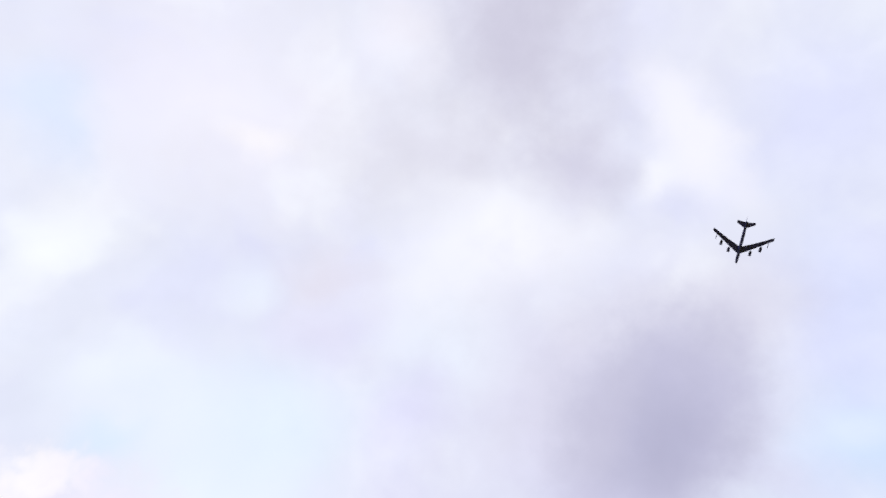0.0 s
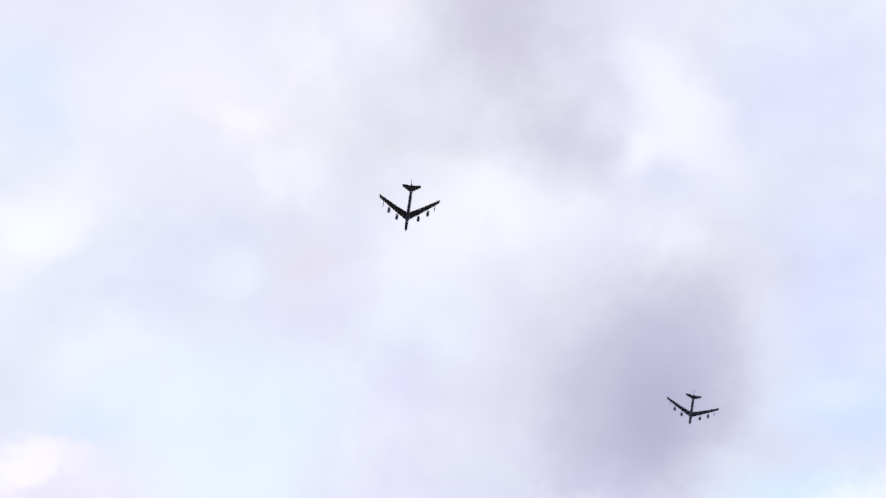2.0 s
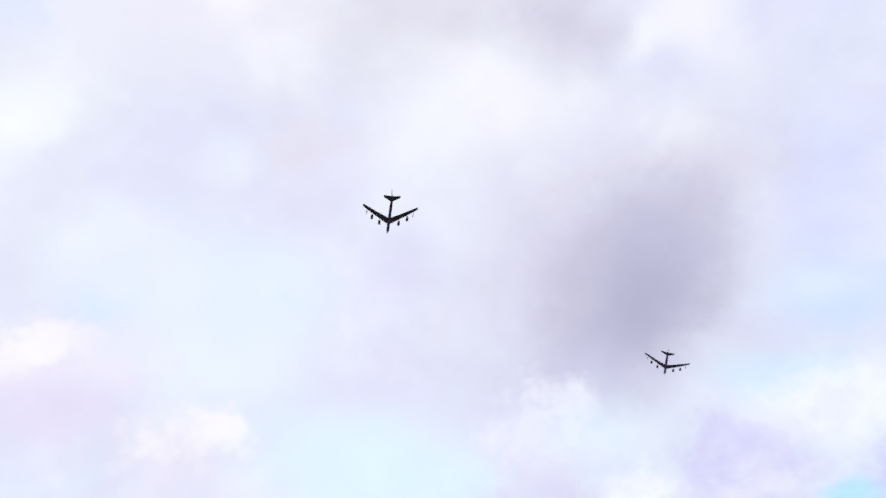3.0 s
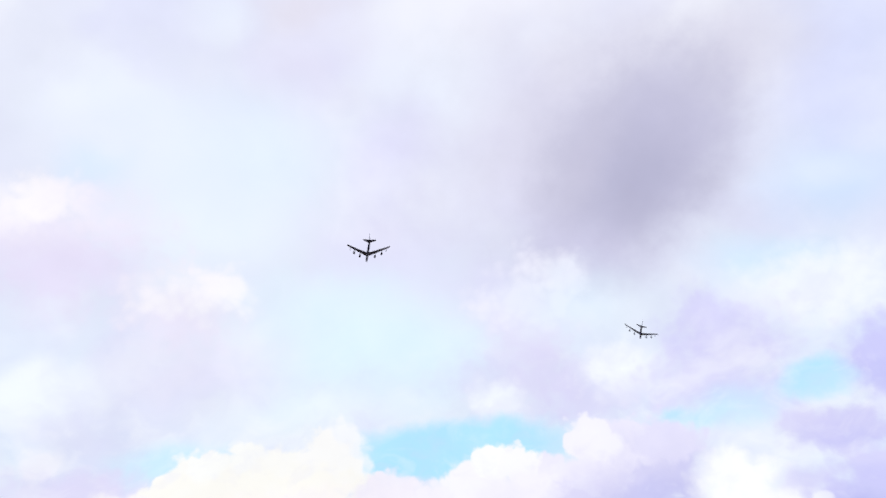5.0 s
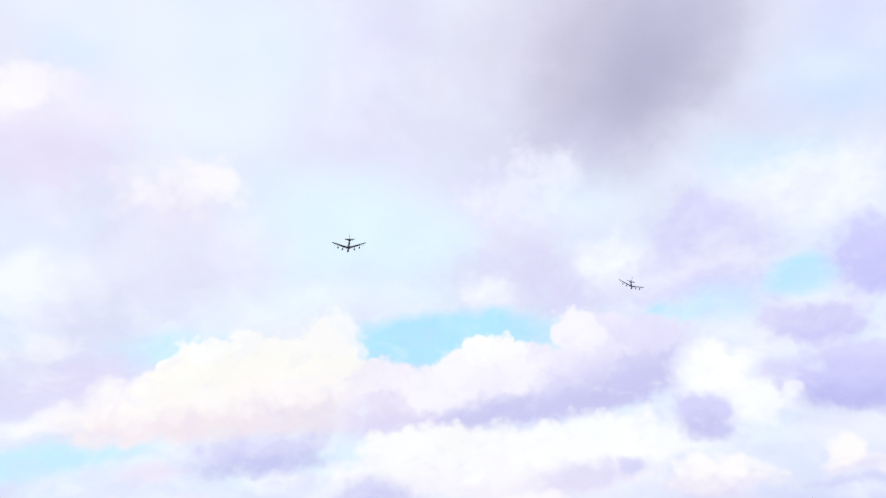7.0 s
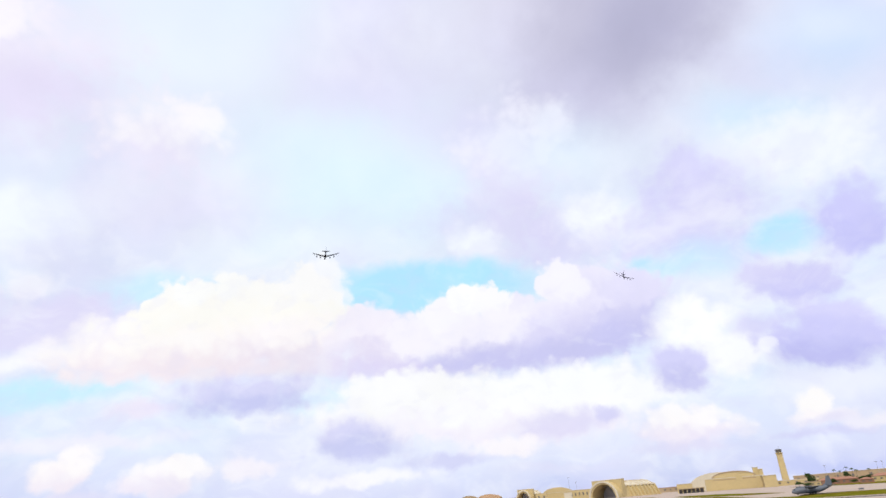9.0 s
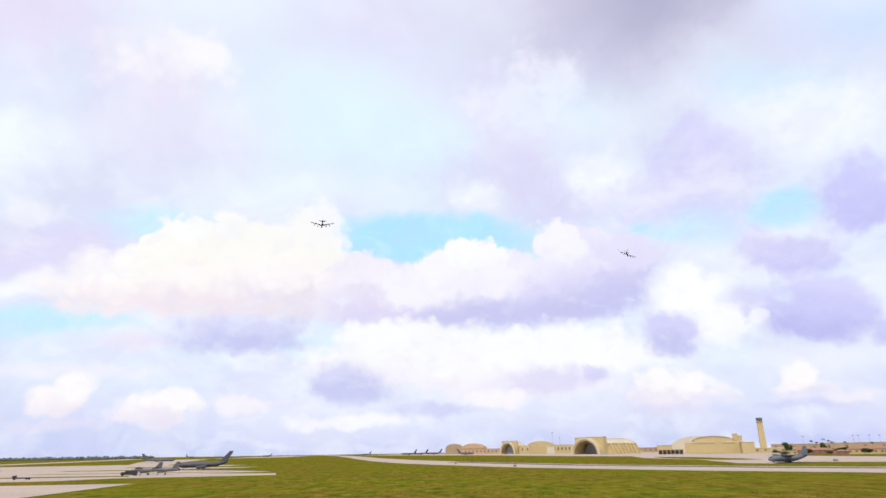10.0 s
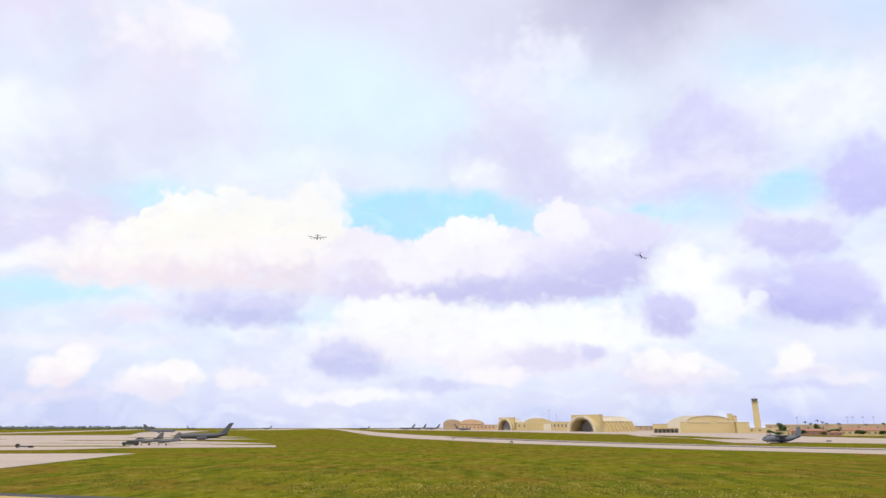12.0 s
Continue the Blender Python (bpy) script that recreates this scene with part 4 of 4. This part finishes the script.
def barrel_hangar(label, at, heading, w, h, wall_h, depth, doors=0, wall=CREAM, cover=CREAMROOF):
    """A hangar with a shallow barrel roof behind a plain square facade with a raised arch."""
    hangar = new("hangar")
    prof = [(-w * .5, 0)] + [(x, wall_h + z) for x, z in arch(w, h - wall_h, 0, 16)] + [(w * .5, 0)]
    part("body", extrude(prof, 2, depth), wall, hangar)
    part("front_wall", extrude([(-w * .5, 0), (-w * .5, wall_h + .5)] + [(x, wall_h + .5 + z) for x, z in arch(w * .98, h - wall_h, .3, 16)] + [(w * .5, wall_h + .5), (w * .5, 0)], 0, 1.9), wall, hangar)
    part("lintel", box(bmesh.new(), -w * .5, w * .5, -.6, -.02, wall_h - .4, wall_h + .4, .1), cover, hangar)
    roof = part("roof", rings(bmesh.new(), [[Vector((x, y, wall_h + z + q)) for x, z in arch(w * 1.01, h - wall_h, .15, 16) for q in (0,)] + [Vector((x, y, wall_h + z)) for x, z in arch(w * .99, h - wall_h, 0, 16)[::-1]] for y in (2.2, depth + .5)]), cover, hangar)
    for i in range(6):
        y = 4 + (depth - 6) * i / 5
        part("roof_seam", rings(bmesh.new(), [[Vector((x, yy, wall_h + z)) for x, z in arch(w * 1.015, h - wall_h, .3, 16)] + [Vector((x, yy, wall_h + z)) for x, z in arch(w, h - wall_h, .1, 16)[::-1]] for yy in (y, y + .7)]), wall, roof)
    for i in range(doors):
        x0 = -w * .46 + i * w * .92 / doors
        part("door_leaf", box(bmesh.new(), x0 + .25, x0 + w * .92 / doors - .25, -.5 + .2 * (i % 2), -.05, .2, wall_h - 1.0, .08), wall, hangar)
    return tagged(place(hangar, at, heading), label, "hangar", "hangars along the apron")


def low_building(label, at, heading, w, d, h, wall, roof_mat, windows=6, pitch=0.0, over=.6, name="base_building"):
    """A low block with a flat or hipped roof and a row of windows on each long side."""
    b = new(name)
    part("wall", box(bmesh.new(), -w / 2, w / 2, -d / 2, d / 2, 0, h, .1), wall, b)
    e = over
    if pitch:
        bm = rings(bmesh.new(), [[Vector((-w / 2 - e, -d / 2 - e, h)), Vector((w / 2 + e, -d / 2 - e, h)), Vector((w / 2 + e, d / 2 + e, h)), Vector((-w / 2 - e, d / 2 + e, h))],
                                 [Vector((-w / 2 - e, -d / 2 - e, h + .3)), Vector((w / 2 + e, -d / 2 - e, h + .3)), Vector((w / 2 + e, d / 2 + e, h + .3)), Vector((-w / 2 - e, d / 2 + e, h + .3))],
                                 [Vector((-w / 2 + d * .5, -.3, h + pitch)), Vector((w / 2 - d * .5, -.3, h + pitch)), Vector((w / 2 - d * .5, .3, h + pitch)), Vector((-w / 2 + d * .5, .3, h + pitch))]])
        part("roof", bm, roof_mat, b)
    else:
        part("roof", box(bmesh.new(), -w / 2 - e, w / 2 + e, -d / 2 - e, d / 2 + e, h, h + .8, .1), roof_mat, b)
    for i in range(windows):
        x = -w / 2 + w * (i + .5) / windows
        ww = min(w / windows * .2, 1.6)
        q = part("window", box(bmesh.new(), x - ww, x + ww, -d / 2 - .12, -d / 2 - .02, h * .42, h * .74, .03), WINDOW, b)
        part("window_sill", box(bmesh.new(), x - ww - .2, x + ww + .2, -d / 2 - .35, -d / 2 - .13, h * .37, h * .415), wall, q)
    return tagged(place(b, at, heading), label, "building", "low base buildings")


def control_tower(at, heading):
    t = new("control_tower")
    loops = []
    for z, w, d in ((0, 10.5, 9.5), (20, 9.8, 8.8), (46, 9.0, 8.2), (50, 9.4, 8.6)):
        loops.append([Vector((x * w / 2, y * d / 2, z)) for x, y in ((-1, -.8), (-.8, -1), (.8, -1), (1, -.8), (1, .8), (.8, 1), (-.8, 1), (-1, .8))])
    part("shaft", rings(bmesh.new(), loops), CREAM, t)
    part("balcony", box(bmesh.new(), -5.8, 5.8, -5.6, 5.6, 50.1, 51.2, .3), CREAM, t)
    cab = part("cab", rings(bmesh.new(), [[Vector((math.cos(a) * r, math.sin(a) * r, z)) for a in (math.pi / 8 + math.pi / 4 * i for i in range(8))] for z, r in ((51.2, 4.3), (55.6, 5.2))]), WINDOW, t, "dark sloping glass of the cab")
    for i in range(8):
        a = math.pi / 8 + math.pi / 4 * i
        part("mullion", tube((math.cos(a) * 4.35, math.sin(a) * 4.35, 51.2), (math.cos(a) * 5.25, math.sin(a) * 5.25, 55.6), .16, 6), STEEL, cab)
    part("roof", rings(bmesh.new(), [[Vector((math.cos(a) * r, math.sin(a) * r, z)) for a in (math.pi / 8 + math.pi / 4 * i for i in range(8))] for z, r in ((55.6, 5.6), (56.8, 5.5), (57.4, 3.0))]), SHADE, t)
    part("antenna", tube((1, 0, 57.4), (1, 0, 61.5), .12, 6), STEEL, t)
    return tagged(place(t, at, heading), "tall cream concrete control tower with a dark glass cab", "control tower")


def leaf_clumps(bm, centre, rad, count, size, rng):
    for _ in range(count):
        d = Vector((rng.gauss(0, 1), rng.gauss(0, 1), rng.gauss(0, 1))).normalized() * rng.uniform(.5, 1.0)
        p = Vector(centre) + Vector((d.x * rad[0], d.y * rad[1], d.z * rad[2]))
        q = Euler((rng.uniform(0, 6), rng.uniform(0, 6), rng.uniform(0, 6))).to_matrix()
        s = size * rng.uniform(.6, 1.3)
        vs = [bm.verts.new(p + q @ Vector(c) * s) for c in ((-1, -.5, 0), (.2, -.8, .3), (1, 0, 0), (.1, .8, -.3))]
        bm.faces.new(vs)


def tree(label, at, tall, wide, seed):
    rng = random.Random(seed)
    t = new("tree")
    part("trunk", merged(tube((0, 0, 0), (.2, .1, tall * .5), tall * .035, 8, tall * .02), tube((.2, .1, tall * .45), (wide * .25, 0, tall * .72), tall * .018, 6, tall * .008),
                         tube((.2, .1, tall * .42), (-wide * .25, .2, tall * .7), tall * .018, 6, tall * .008), tube((.2, .1, tall * .5), (0, -wide * .1, tall * .85), tall * .016, 6, tall * .006)), BARK, t)
    bm = bmesh.new()
    for i in range(9):
        a = rng.uniform(0, 6.28)
        r = wide * .5 * rng.uniform(.1, .75)
        leaf_clumps(bm, (math.cos(a) * r, math.sin(a) * r, tall * rng.uniform(.5, .86)), (wide * .24, wide * .24, tall * .16), 130, wide * .045, rng)
    part("crown", bm, LEAF, t)
    t.matrix_basis = pose(*at, 0, 0, rng.uniform(0, 360))
    return tagged(t, label, "tree", "trees by the base buildings")


def palm(label, at, tall, seed):
    rng = random.Random(seed)
    t = new("palm_tree")
    part("trunk", merged(tube((0, 0, 0), (.3, .1, tall * .5), .28, 7, .2), tube((.3, .1, tall * .5), (.5, .1, tall), .2, 7, .15)), BARK, t)
    for i in range(13):
        a = i * 2.4 + rng.uniform(-.2, .2)
        drop = rng.uniform(-.2, .9)
        bm = bmesh.new()
        prev = None
        for k in range(6):
            f = k / 5
            r = f * 2.8
            c = Vector((.5 + math.cos(a) * r, .1 + math.sin(a) * r, tall + (1 - drop) * f * 1.6 - f * f * 2.4))
            s = Vector((-math.sin(a), math.cos(a), 0)) * (.5 * math.sin(math.pi * min(f * .85 + .1, 1)))
            row = [bm.verts.new(c + s - Vector((0, 0, .2))), bm.verts.new(c), bm.verts.new(c - s - Vector((0, 0, .2)))]
            if prev:
                bm.faces.new((prev[0], prev[1], row[1], row[0]))
                bm.faces.new((prev[1], prev[2], row[2], row[1]))
            prev = row
        part("frond", bm, LEAF, t)
    t.matrix_basis = pose(*at)
    return tagged(t, label, "palm tree", "palms by the base buildings")


def lamp_mast(at, tall):
    m = new("lamp_mast")
    part("pole", tube((0, 0, 0), (0, 0, tall), .3, 8, .16), STEEL, m)
    part("head_frame", box(bmesh.new(), -2.0, 2.0, -.3, .3, tall, tall + .5, .08), STEEL, m)
    for x in (-1.5, -.5, .5, 1.5):
        part("floodlight", box(bmesh.new(), x - .4, x + .4, -.7, -.31, tall - .3, tall + .4, .08), SHADE, m)
    m.matrix_basis = pose(*at)
    return tagged(m, "tall steel floodlight mast on the apron edge", "light mast", "floodlight masts")


def truck(label, at, heading, long, kind="flatbed"):
    t = new("service_truck")
    part("chassis", box(bmesh.new(), -.9, .9, -long / 2, long / 2, .55, .85, .05), SHADE, t)
    part("cab", rings(bmesh.new(), [[Vector((x, long / 2 + y, z)) for x, y in ((-1.1, -2.0), (1.1, -2.0), (1.1, o), (-1.1, o))] for z, o in ((.86, .2), (1.5, .15), (2.3, -.35))]), TRUCKPAINT, t)
    part("windscreen", box(bmesh.new(), -.95, .95, long / 2 - .12, long / 2 + .02, 1.55, 2.15, .05), DARKGLASS, t)
    part("load_bed", box(bmesh.new(), -1.2, 1.2, -long / 2, long / 2 - 2.2, .9, 1.25 if kind == "flatbed" else 3.2, .1), TRUCKPAINT, t)
    for s in (-1, 1):
        for y in (long / 2 - 1.0, -long / 2 + 1.0, -long / 2 + 2.2):
            smooth(part("wheel", tube((s * .75, y, .5), (s * 1.1, y, .5), .5, 14), RUBBER, t))
    t.matrix_basis = pose(*at, 0, 0, heading)
    return tagged(t, label, "truck")


def marker_box(at, w):
    b = new("runway_sign")
    part("panel", box(bmesh.new(), -w / 2, w / 2, -.15, .15, .4, 1.6, .05), SHADE, b)
    for s in (-1, 1):
        part("leg", tube((s * w * .35, 0, 0), (s * w * .35, 0, .45), .08, 6), STEEL, b)
    b.matrix_basis = pose(*at)
    return tagged(b, "small dark sign box standing beside the runway", "sign", "signs beside the runway")


# hangars and tower
open_hangar("large cream concrete hangar with an arched open mouth and ribbed sides", polar(12.4, 1200), -54, 67, 29, 96, 8)
open_hangar("smaller cream concrete hangar with an arched open mouth", polar(5.6, 1500), -46, 46, 28, 34, 4)
arched_hall("wide cream hangar with an arched roof behind a square facade", polar(22.3, 1120), -18, 86, 17, 62, 25.5, 44, 8)
barrel_hangar("cream hangar with a broad barrel roof behind another", polar(21.0, 1215), -30, 92, 27, 6, 70, 0, CREAMROOF)
low_building("low cream annex beside the barrel hangar", polar(24.75, 1112), -18, 18, 26, 16, CREAM, CREAMROOF, 0)
low_building("square cream stair block behind the barrel hangar", polar(24.3, 1175), -22, 6, 9, 26.5, CREAM, CREAMROOF, 0)
low_building("slimmer cream stair block behind the barrel hangar", polar(23.95, 1180), -22, 8, 10, 29.5, CREAM, CREAMROOF, 0)
open_shed("low tan open shed with pale posts before the hangar", polar(18.95, 1090), -18, 38, 12, 6, 7)
low_building("low cream block behind the open shed", polar(18.5, 1180), -18, 24, 16, 13, CREAM, CREAMROOF, 0)
barrel_hangar("cream hangar with a low barrel roof", polar(8.3, 1540), -12, 62, 27, 17, 60, 6)
barrel_hangar("tan hangar with a low barrel roof, far off", polar(2.45, 1750), -10, 62, 26, 14, 50, 6, ROSETAN, TAN)
barrel_hangar("tan hangar with a low barrel roof, far off", polar(0.75, 1760), -10, 46, 26, 14, 40, 4, TAN, ROSETAN)
low_building("long low cream building between the hangars", polar(10.1, 1450), -10, 56, 20, 18, CREAM, CREAMROOF, 7)
low_building("small pale cream block before the hangars", polar(9.15, 1420), -10, 16, 12, 14, CREAMROOF, CREAMROOF, 0)
low_building("cream hall with a dark door between the hangars", polar(6.95, 1470), -10, 22, 16, 17, CREAM, CREAMROOF, 2)
low_building("low tan building with a terracotta roof, far off", polar(3.3, 1650), -8, 96, 20, 12, ROSETAN, TAN, 10)
low_building("long low tan building on the skyline", polar(17.6, 1500), -17, 90, 20, 9, TAN, TERRACOTTA, 8)
control_tower(polar(25.9, 1270), -20)
low_building("low cream building below the control tower", polar(26.6, 1150), -25, 60, 18, 7, CREAM, CREAMROOF, 5)
low_building("long flat tan building on the rise", polar(33.2, 1260), -30, 150, 30, 13, TAN, CREAMROOF, 6)
low_building("long flat tan building on the rise", polar(28.4, 1330), -28, 90, 30, 12, TAN, CREAMROOF, 6)
low_building("brown low building with a terracotta roof", polar(29.3, 960), -28, 44, 16, 5, REDWALL, TERRACOTTA, 7, 3.0)
low_building("cream low building with a terracotta roof", polar(33.0, 950), -30, 52, 18, 6, CREAM, TERRACOTTA, 8, 3.4)
low_building("brown low building with a terracotta roof", polar(35.6, 930), -32, 40, 18, 5, REDWALL, TERRACOTTA, 6, 3.0)
low_building("small brown hut beside the trees", polar(31.1, 900), -30, 14, 10, 4, REDWALL, TERRACOTTA, 2, 2.0)
low_building("small cream hut beside the trees", polar(27.6, 900), -26, 18, 10, 5, CREAM, TAN, 3)
for i, (az, d, h, w) in enumerate(((27.5, 1040, 16, 11), (27.75, 1050, 11, 7), (31.2, 985, 9, 16), (34.9, 960, 9, 16), (35.6, 900, 8, 14), (30.1, 1000, 9, 10), (25.2, 1180, 9, 8), (31.9, 980, 8, 12), (29.95, 1050, 15, 9))):
    tree("dark green broad tree beside low buildings", polar(az, d), h, w, i)
rng = random.Random(3)
for i in range(26):
    tree("low dark green bushy tree among the base buildings", polar(26.8 + i * .38 + rng.uniform(-.15, .15), rng.uniform(880, 1080)), rng.uniform(4, 8), rng.uniform(6, 12), i + 60)
for i, (az, h) in enumerate(((29.2, 17), (29.55, 15), (30.0, 19), (30.35, 17), (30.6, 15), (31.4, 15), (33.1, 14), (34.2, 15))):
    palm("tall palm tree beside low buildings", polar(az, 1020), h, i + 30)
for az in (28.7, 32.0, 32.35, 33.0, 33.65, 35.2):
    lamp_mast(polar(az, 1220), 24)
lamp_mast(polar(9.35, 1450), 44)
lamp_mast(polar(9.95, 1480), 34)
marker_box(polar(30.6, 590), 4)
marker_box(polar(0.9, 620), 2.4)
marker_box(polar(6.0, 490), 2.4)

# parked aircraft and vehicles
turboprop("blue-grey four-propeller transport plane parked on the taxiway", polar(27.45, 560), 86)
parked_jet("tanker_jet", "dark grey four-engined tanker jet parked on the apron", "tanker jet", "", 41.5, 39.9, 4.9, ((.38, 1.1, 4.8), (.68, 1.1, 4.8)), GREYPAINT, polar(-20.2, 622), 106, under=1.2)
for az, d in ((-3.2, 1700), (-2.2, 1720), (-1.0, 1740)):
    parked_jet("tanker_jet", "dark grey tanker jet in a far row", "tanker jet", "far row of tankers", 41.5, 39.9, 4.1, ((.38, .95, 4.5), (.68, .95, 4.5)), GREYPAINT, polar(az, d), 70, under=1.5)
parked_jet("tanker_jet", "grey jet parked before the far tan hangars", "tanker jet", "", 38, 36, 4.0, ((.38, .95, 4.5), (.68, .95, 4.5)), GREYPAINT, polar(1.8, 1420), 240, under=1.5)
parked_jet("bomber_jet", "dark bomber parked far off on the grass edge", "bomber", "", 50, 56, 3.9, ((.36, .9, 5.0), (.65, .9, 5.0)), DARKGREY, polar(-23.55, 1130), 272, fin=0.22, under=1.4)
parked_jet("far_jet", "small far grey jet on the skyline", "jet", "far jets on the skyline", 30, 28, 3.2, ((.38, .8, 3.5),), GREYPAINT, polar(-6.9, 2000), 80, under=1.2)
parked_jet("far_jet", "small far grey jet on the skyline", "jet", "far jets on the skyline", 30, 28, 3.2, ((.38, .8, 3.5),), GREYPAINT, polar(-15.2, 2100), 80, under=1.2)
parked_jet("far_jet", "small far grey jet on the skyline", "jet", "far jets on the skyline", 30, 28, 3.2, ((.38, .8, 3.5),), GREYPAINT, polar(-21.2, 2100), 250, under=1.2)
fighter("pale grey fighter jet parked beside a dark truck", polar(-24.4, 470), 108)
fighter("pale grey fighter jet parked before the tanker", polar(-23.15, 466), 112)
truck("dark service truck beside the fighter jets", polar(-25.55, 462), 110, 9.5, "box")
truck("low dark flatbed truck on the apron", polar(-32.6, 440), 120, 9)


def far_woods():
    rng = random.Random(5)
    bm = bmesh.new()
    for i in range(1400):
        az = rng.uniform(-60, -24)
        d = rng.uniform(2300, 2900)
        x, y, z = polar(az, d)
        r = rng.uniform(3.5, 8)
        b = bmesh.ops.create_icosphere(bm, subdivisions=1, radius=1)
        for v in b["verts"]:
            v.co = Vector((x + v.co.x * r * rng.uniform(.8, 1.3), y + v.co.y * r, z + max(0, v.co.z + .6) * r * .75 * rng.uniform(.7, 1.3)))
    tagged(link("far_woods", bm, HAZYLEAF), "low far woods on the skyline, greyed with painted haze", "woods", kind="stuff")


far_woods()


def blades(bm, x, y, z, tall, rng, count):
    for _ in range(count):
        a, lean = rng.uniform(0, 6.28), rng.uniform(.4, 1.4) * tall
        px, py = x + rng.uniform(-.3, .3), y + rng.uniform(-.3, .3)
        w = rng.uniform(.05, .12)
        dx, dy = math.cos(a), math.sin(a)
        bm.faces.new((bm.verts.new((px - dy * w, py + dx * w, z)), bm.verts.new((px + dy * w, py - dx * w, z)), bm.verts.new((px + dx * lean, py + dy * lean, z + tall * rng.uniform(.6, 1.0)))))


def near_grass():
    rng = random.Random(11)
    bm, heads = bmesh.new(), bmesh.new()
    for _ in range(15000):
        az, d = rng.uniform(-42, 42), 92 + 105 * rng.random() ** 1.5
        x, y, _z = polar(az, d)
        if noise.noise(Vector((x * .05, y * .09, 3))) + noise.noise(Vector((x * .3, y * .4, 7))) * .7 > .05 and not (x < -30 and 95 < y < 122 and y < 124):
            blades(bm, x, y, 0, rng.uniform(.15, .5), rng, 4)
    for _ in range(1500):
        az, d = rng.gauss(2, 17), rng.gauss(122, 7)
        x, y, _z = polar(az, d)
        if x > -28 and noise.noise(Vector((x * .12, y * .2, 1))) > -.1:
            h, s = rng.uniform(.35, .7), rng.uniform(.05, .11)
            c = Vector((x, y, h))
            vs = [heads.verts.new(c + Vector(o) * s) for o in ((-1, 0, 0), (0, -1, .2), (1, 0, 0), (0, 1, .2), (0, 0, .8), (0, 0, -.6))]
            for i in range(4):
                heads.faces.new((vs[i], vs[(i + 1) % 4], vs[4]))
                heads.faces.new((vs[(i + 1) % 4], vs[i], vs[5]))
            blades(bm, x, y, 0, h, rng, 2)
    tagged(link("grass_tufts", bm, BLADES), "uneven green and straw-coloured grass tufts", "grass", kind="stuff")
    tagged(link("wild_flowers", heads, BLOOM), "pale yellow flower heads among the grass", "flowers", kind="stuff")


near_grass()

# the bombers in the air
lead = bomber("dark grey eight-engined bomber flying straight away")
wingman = bomber("dark grey eight-engined bomber banking as it turns away")


def craft(x, y, z, bearing, climb, bank):
    return pose(x, y, z, climb, 0, -bearing) @ pose(0, 0, 0, 0, bank, 0)


def motions():
    walk(lead, [
        (0, craft(75.8, 17.8, 558.7, -15.1, 0.6, 3.2)),
        (1, craft(34.8, 149.7, 547.3, -15.1, 0.6, 2.3)),
        (2, craft(-1.7, 277.5, 535.0, -15.2, 0.6, 1.6)),
        (3, craft(-35.6, 406.3, 528.0, -15.2, 0.6, 1.0)),
        (4, craft(-68.6, 537.6, 523.7, -15.1, 0.6, 0.6)),
        (5, craft(-102.0, 671.8, 521.2, -15.1, 0.6, 0.2)),
        (6, craft(-136.6, 810.1, 521.1, -15.0, 0.6, -0.0)),
        (7, craft(-172.3, 950.0, 521.3, -14.9, 0.6, -0.3)),
        (8, craft(-210.5, 1098.3, 525.2, -14.7, 0.6, -0.5)),
        (9, craft(-251.5, 1256.9, 532.4, -14.5, 0.6, -0.7)),
        (10, craft(-292.2, 1427.8, 542.1, -14.3, 0.6, -1.0)),
        (11, craft(-335.3, 1612.8, 553.3, -14.1, 0.6, -1.3)),
        (12, craft(-382.2, 1813.5, 564.6, -13.8, 0.6, -1.8)),
    ])
    walk(wingman, [
        (0, craft(319.4, 343.4, 541.2, -4.8, 1.9, 30.3)),
        (1, craft(301.0, 463.6, 517.8, -1.9, 1.9, 30.9)),
        (2, craft(291.0, 581.5, 504.2, 0.8, 1.9, 31.5)),
        (3, craft(290.6, 703.3, 498.8, 3.6, 1.9, 31.9)),
        (4, craft(300.5, 833.1, 500.1, 6.3, 1.9, 32.1)),
        (5, craft(320.8, 973.2, 506.6, 9.0, 1.9, 32.2)),
        (6, craft(351.3, 1124.0, 516.6, 11.7, 1.9, 32.1)),
        (7, craft(391.1, 1283.8, 528.6, 14.3, 1.9, 31.8)),
        (8, craft(438.9, 1449.1, 541.2, 16.9, 1.9, 31.2)),
        (9, craft(493.0, 1614.3, 552.6, 19.5, 1.9, 30.5)),
        (10, craft(550.9, 1772.2, 561.3, 22.0, 1.9, 29.5)),
        (11, craft(610.0, 1913.3, 565.7, 24.5, 1.9, 28.2)),
        (12, craft(666.9, 2026.3, 564.2, 27.0, 1.9, 26.7)),
    ])


motions()
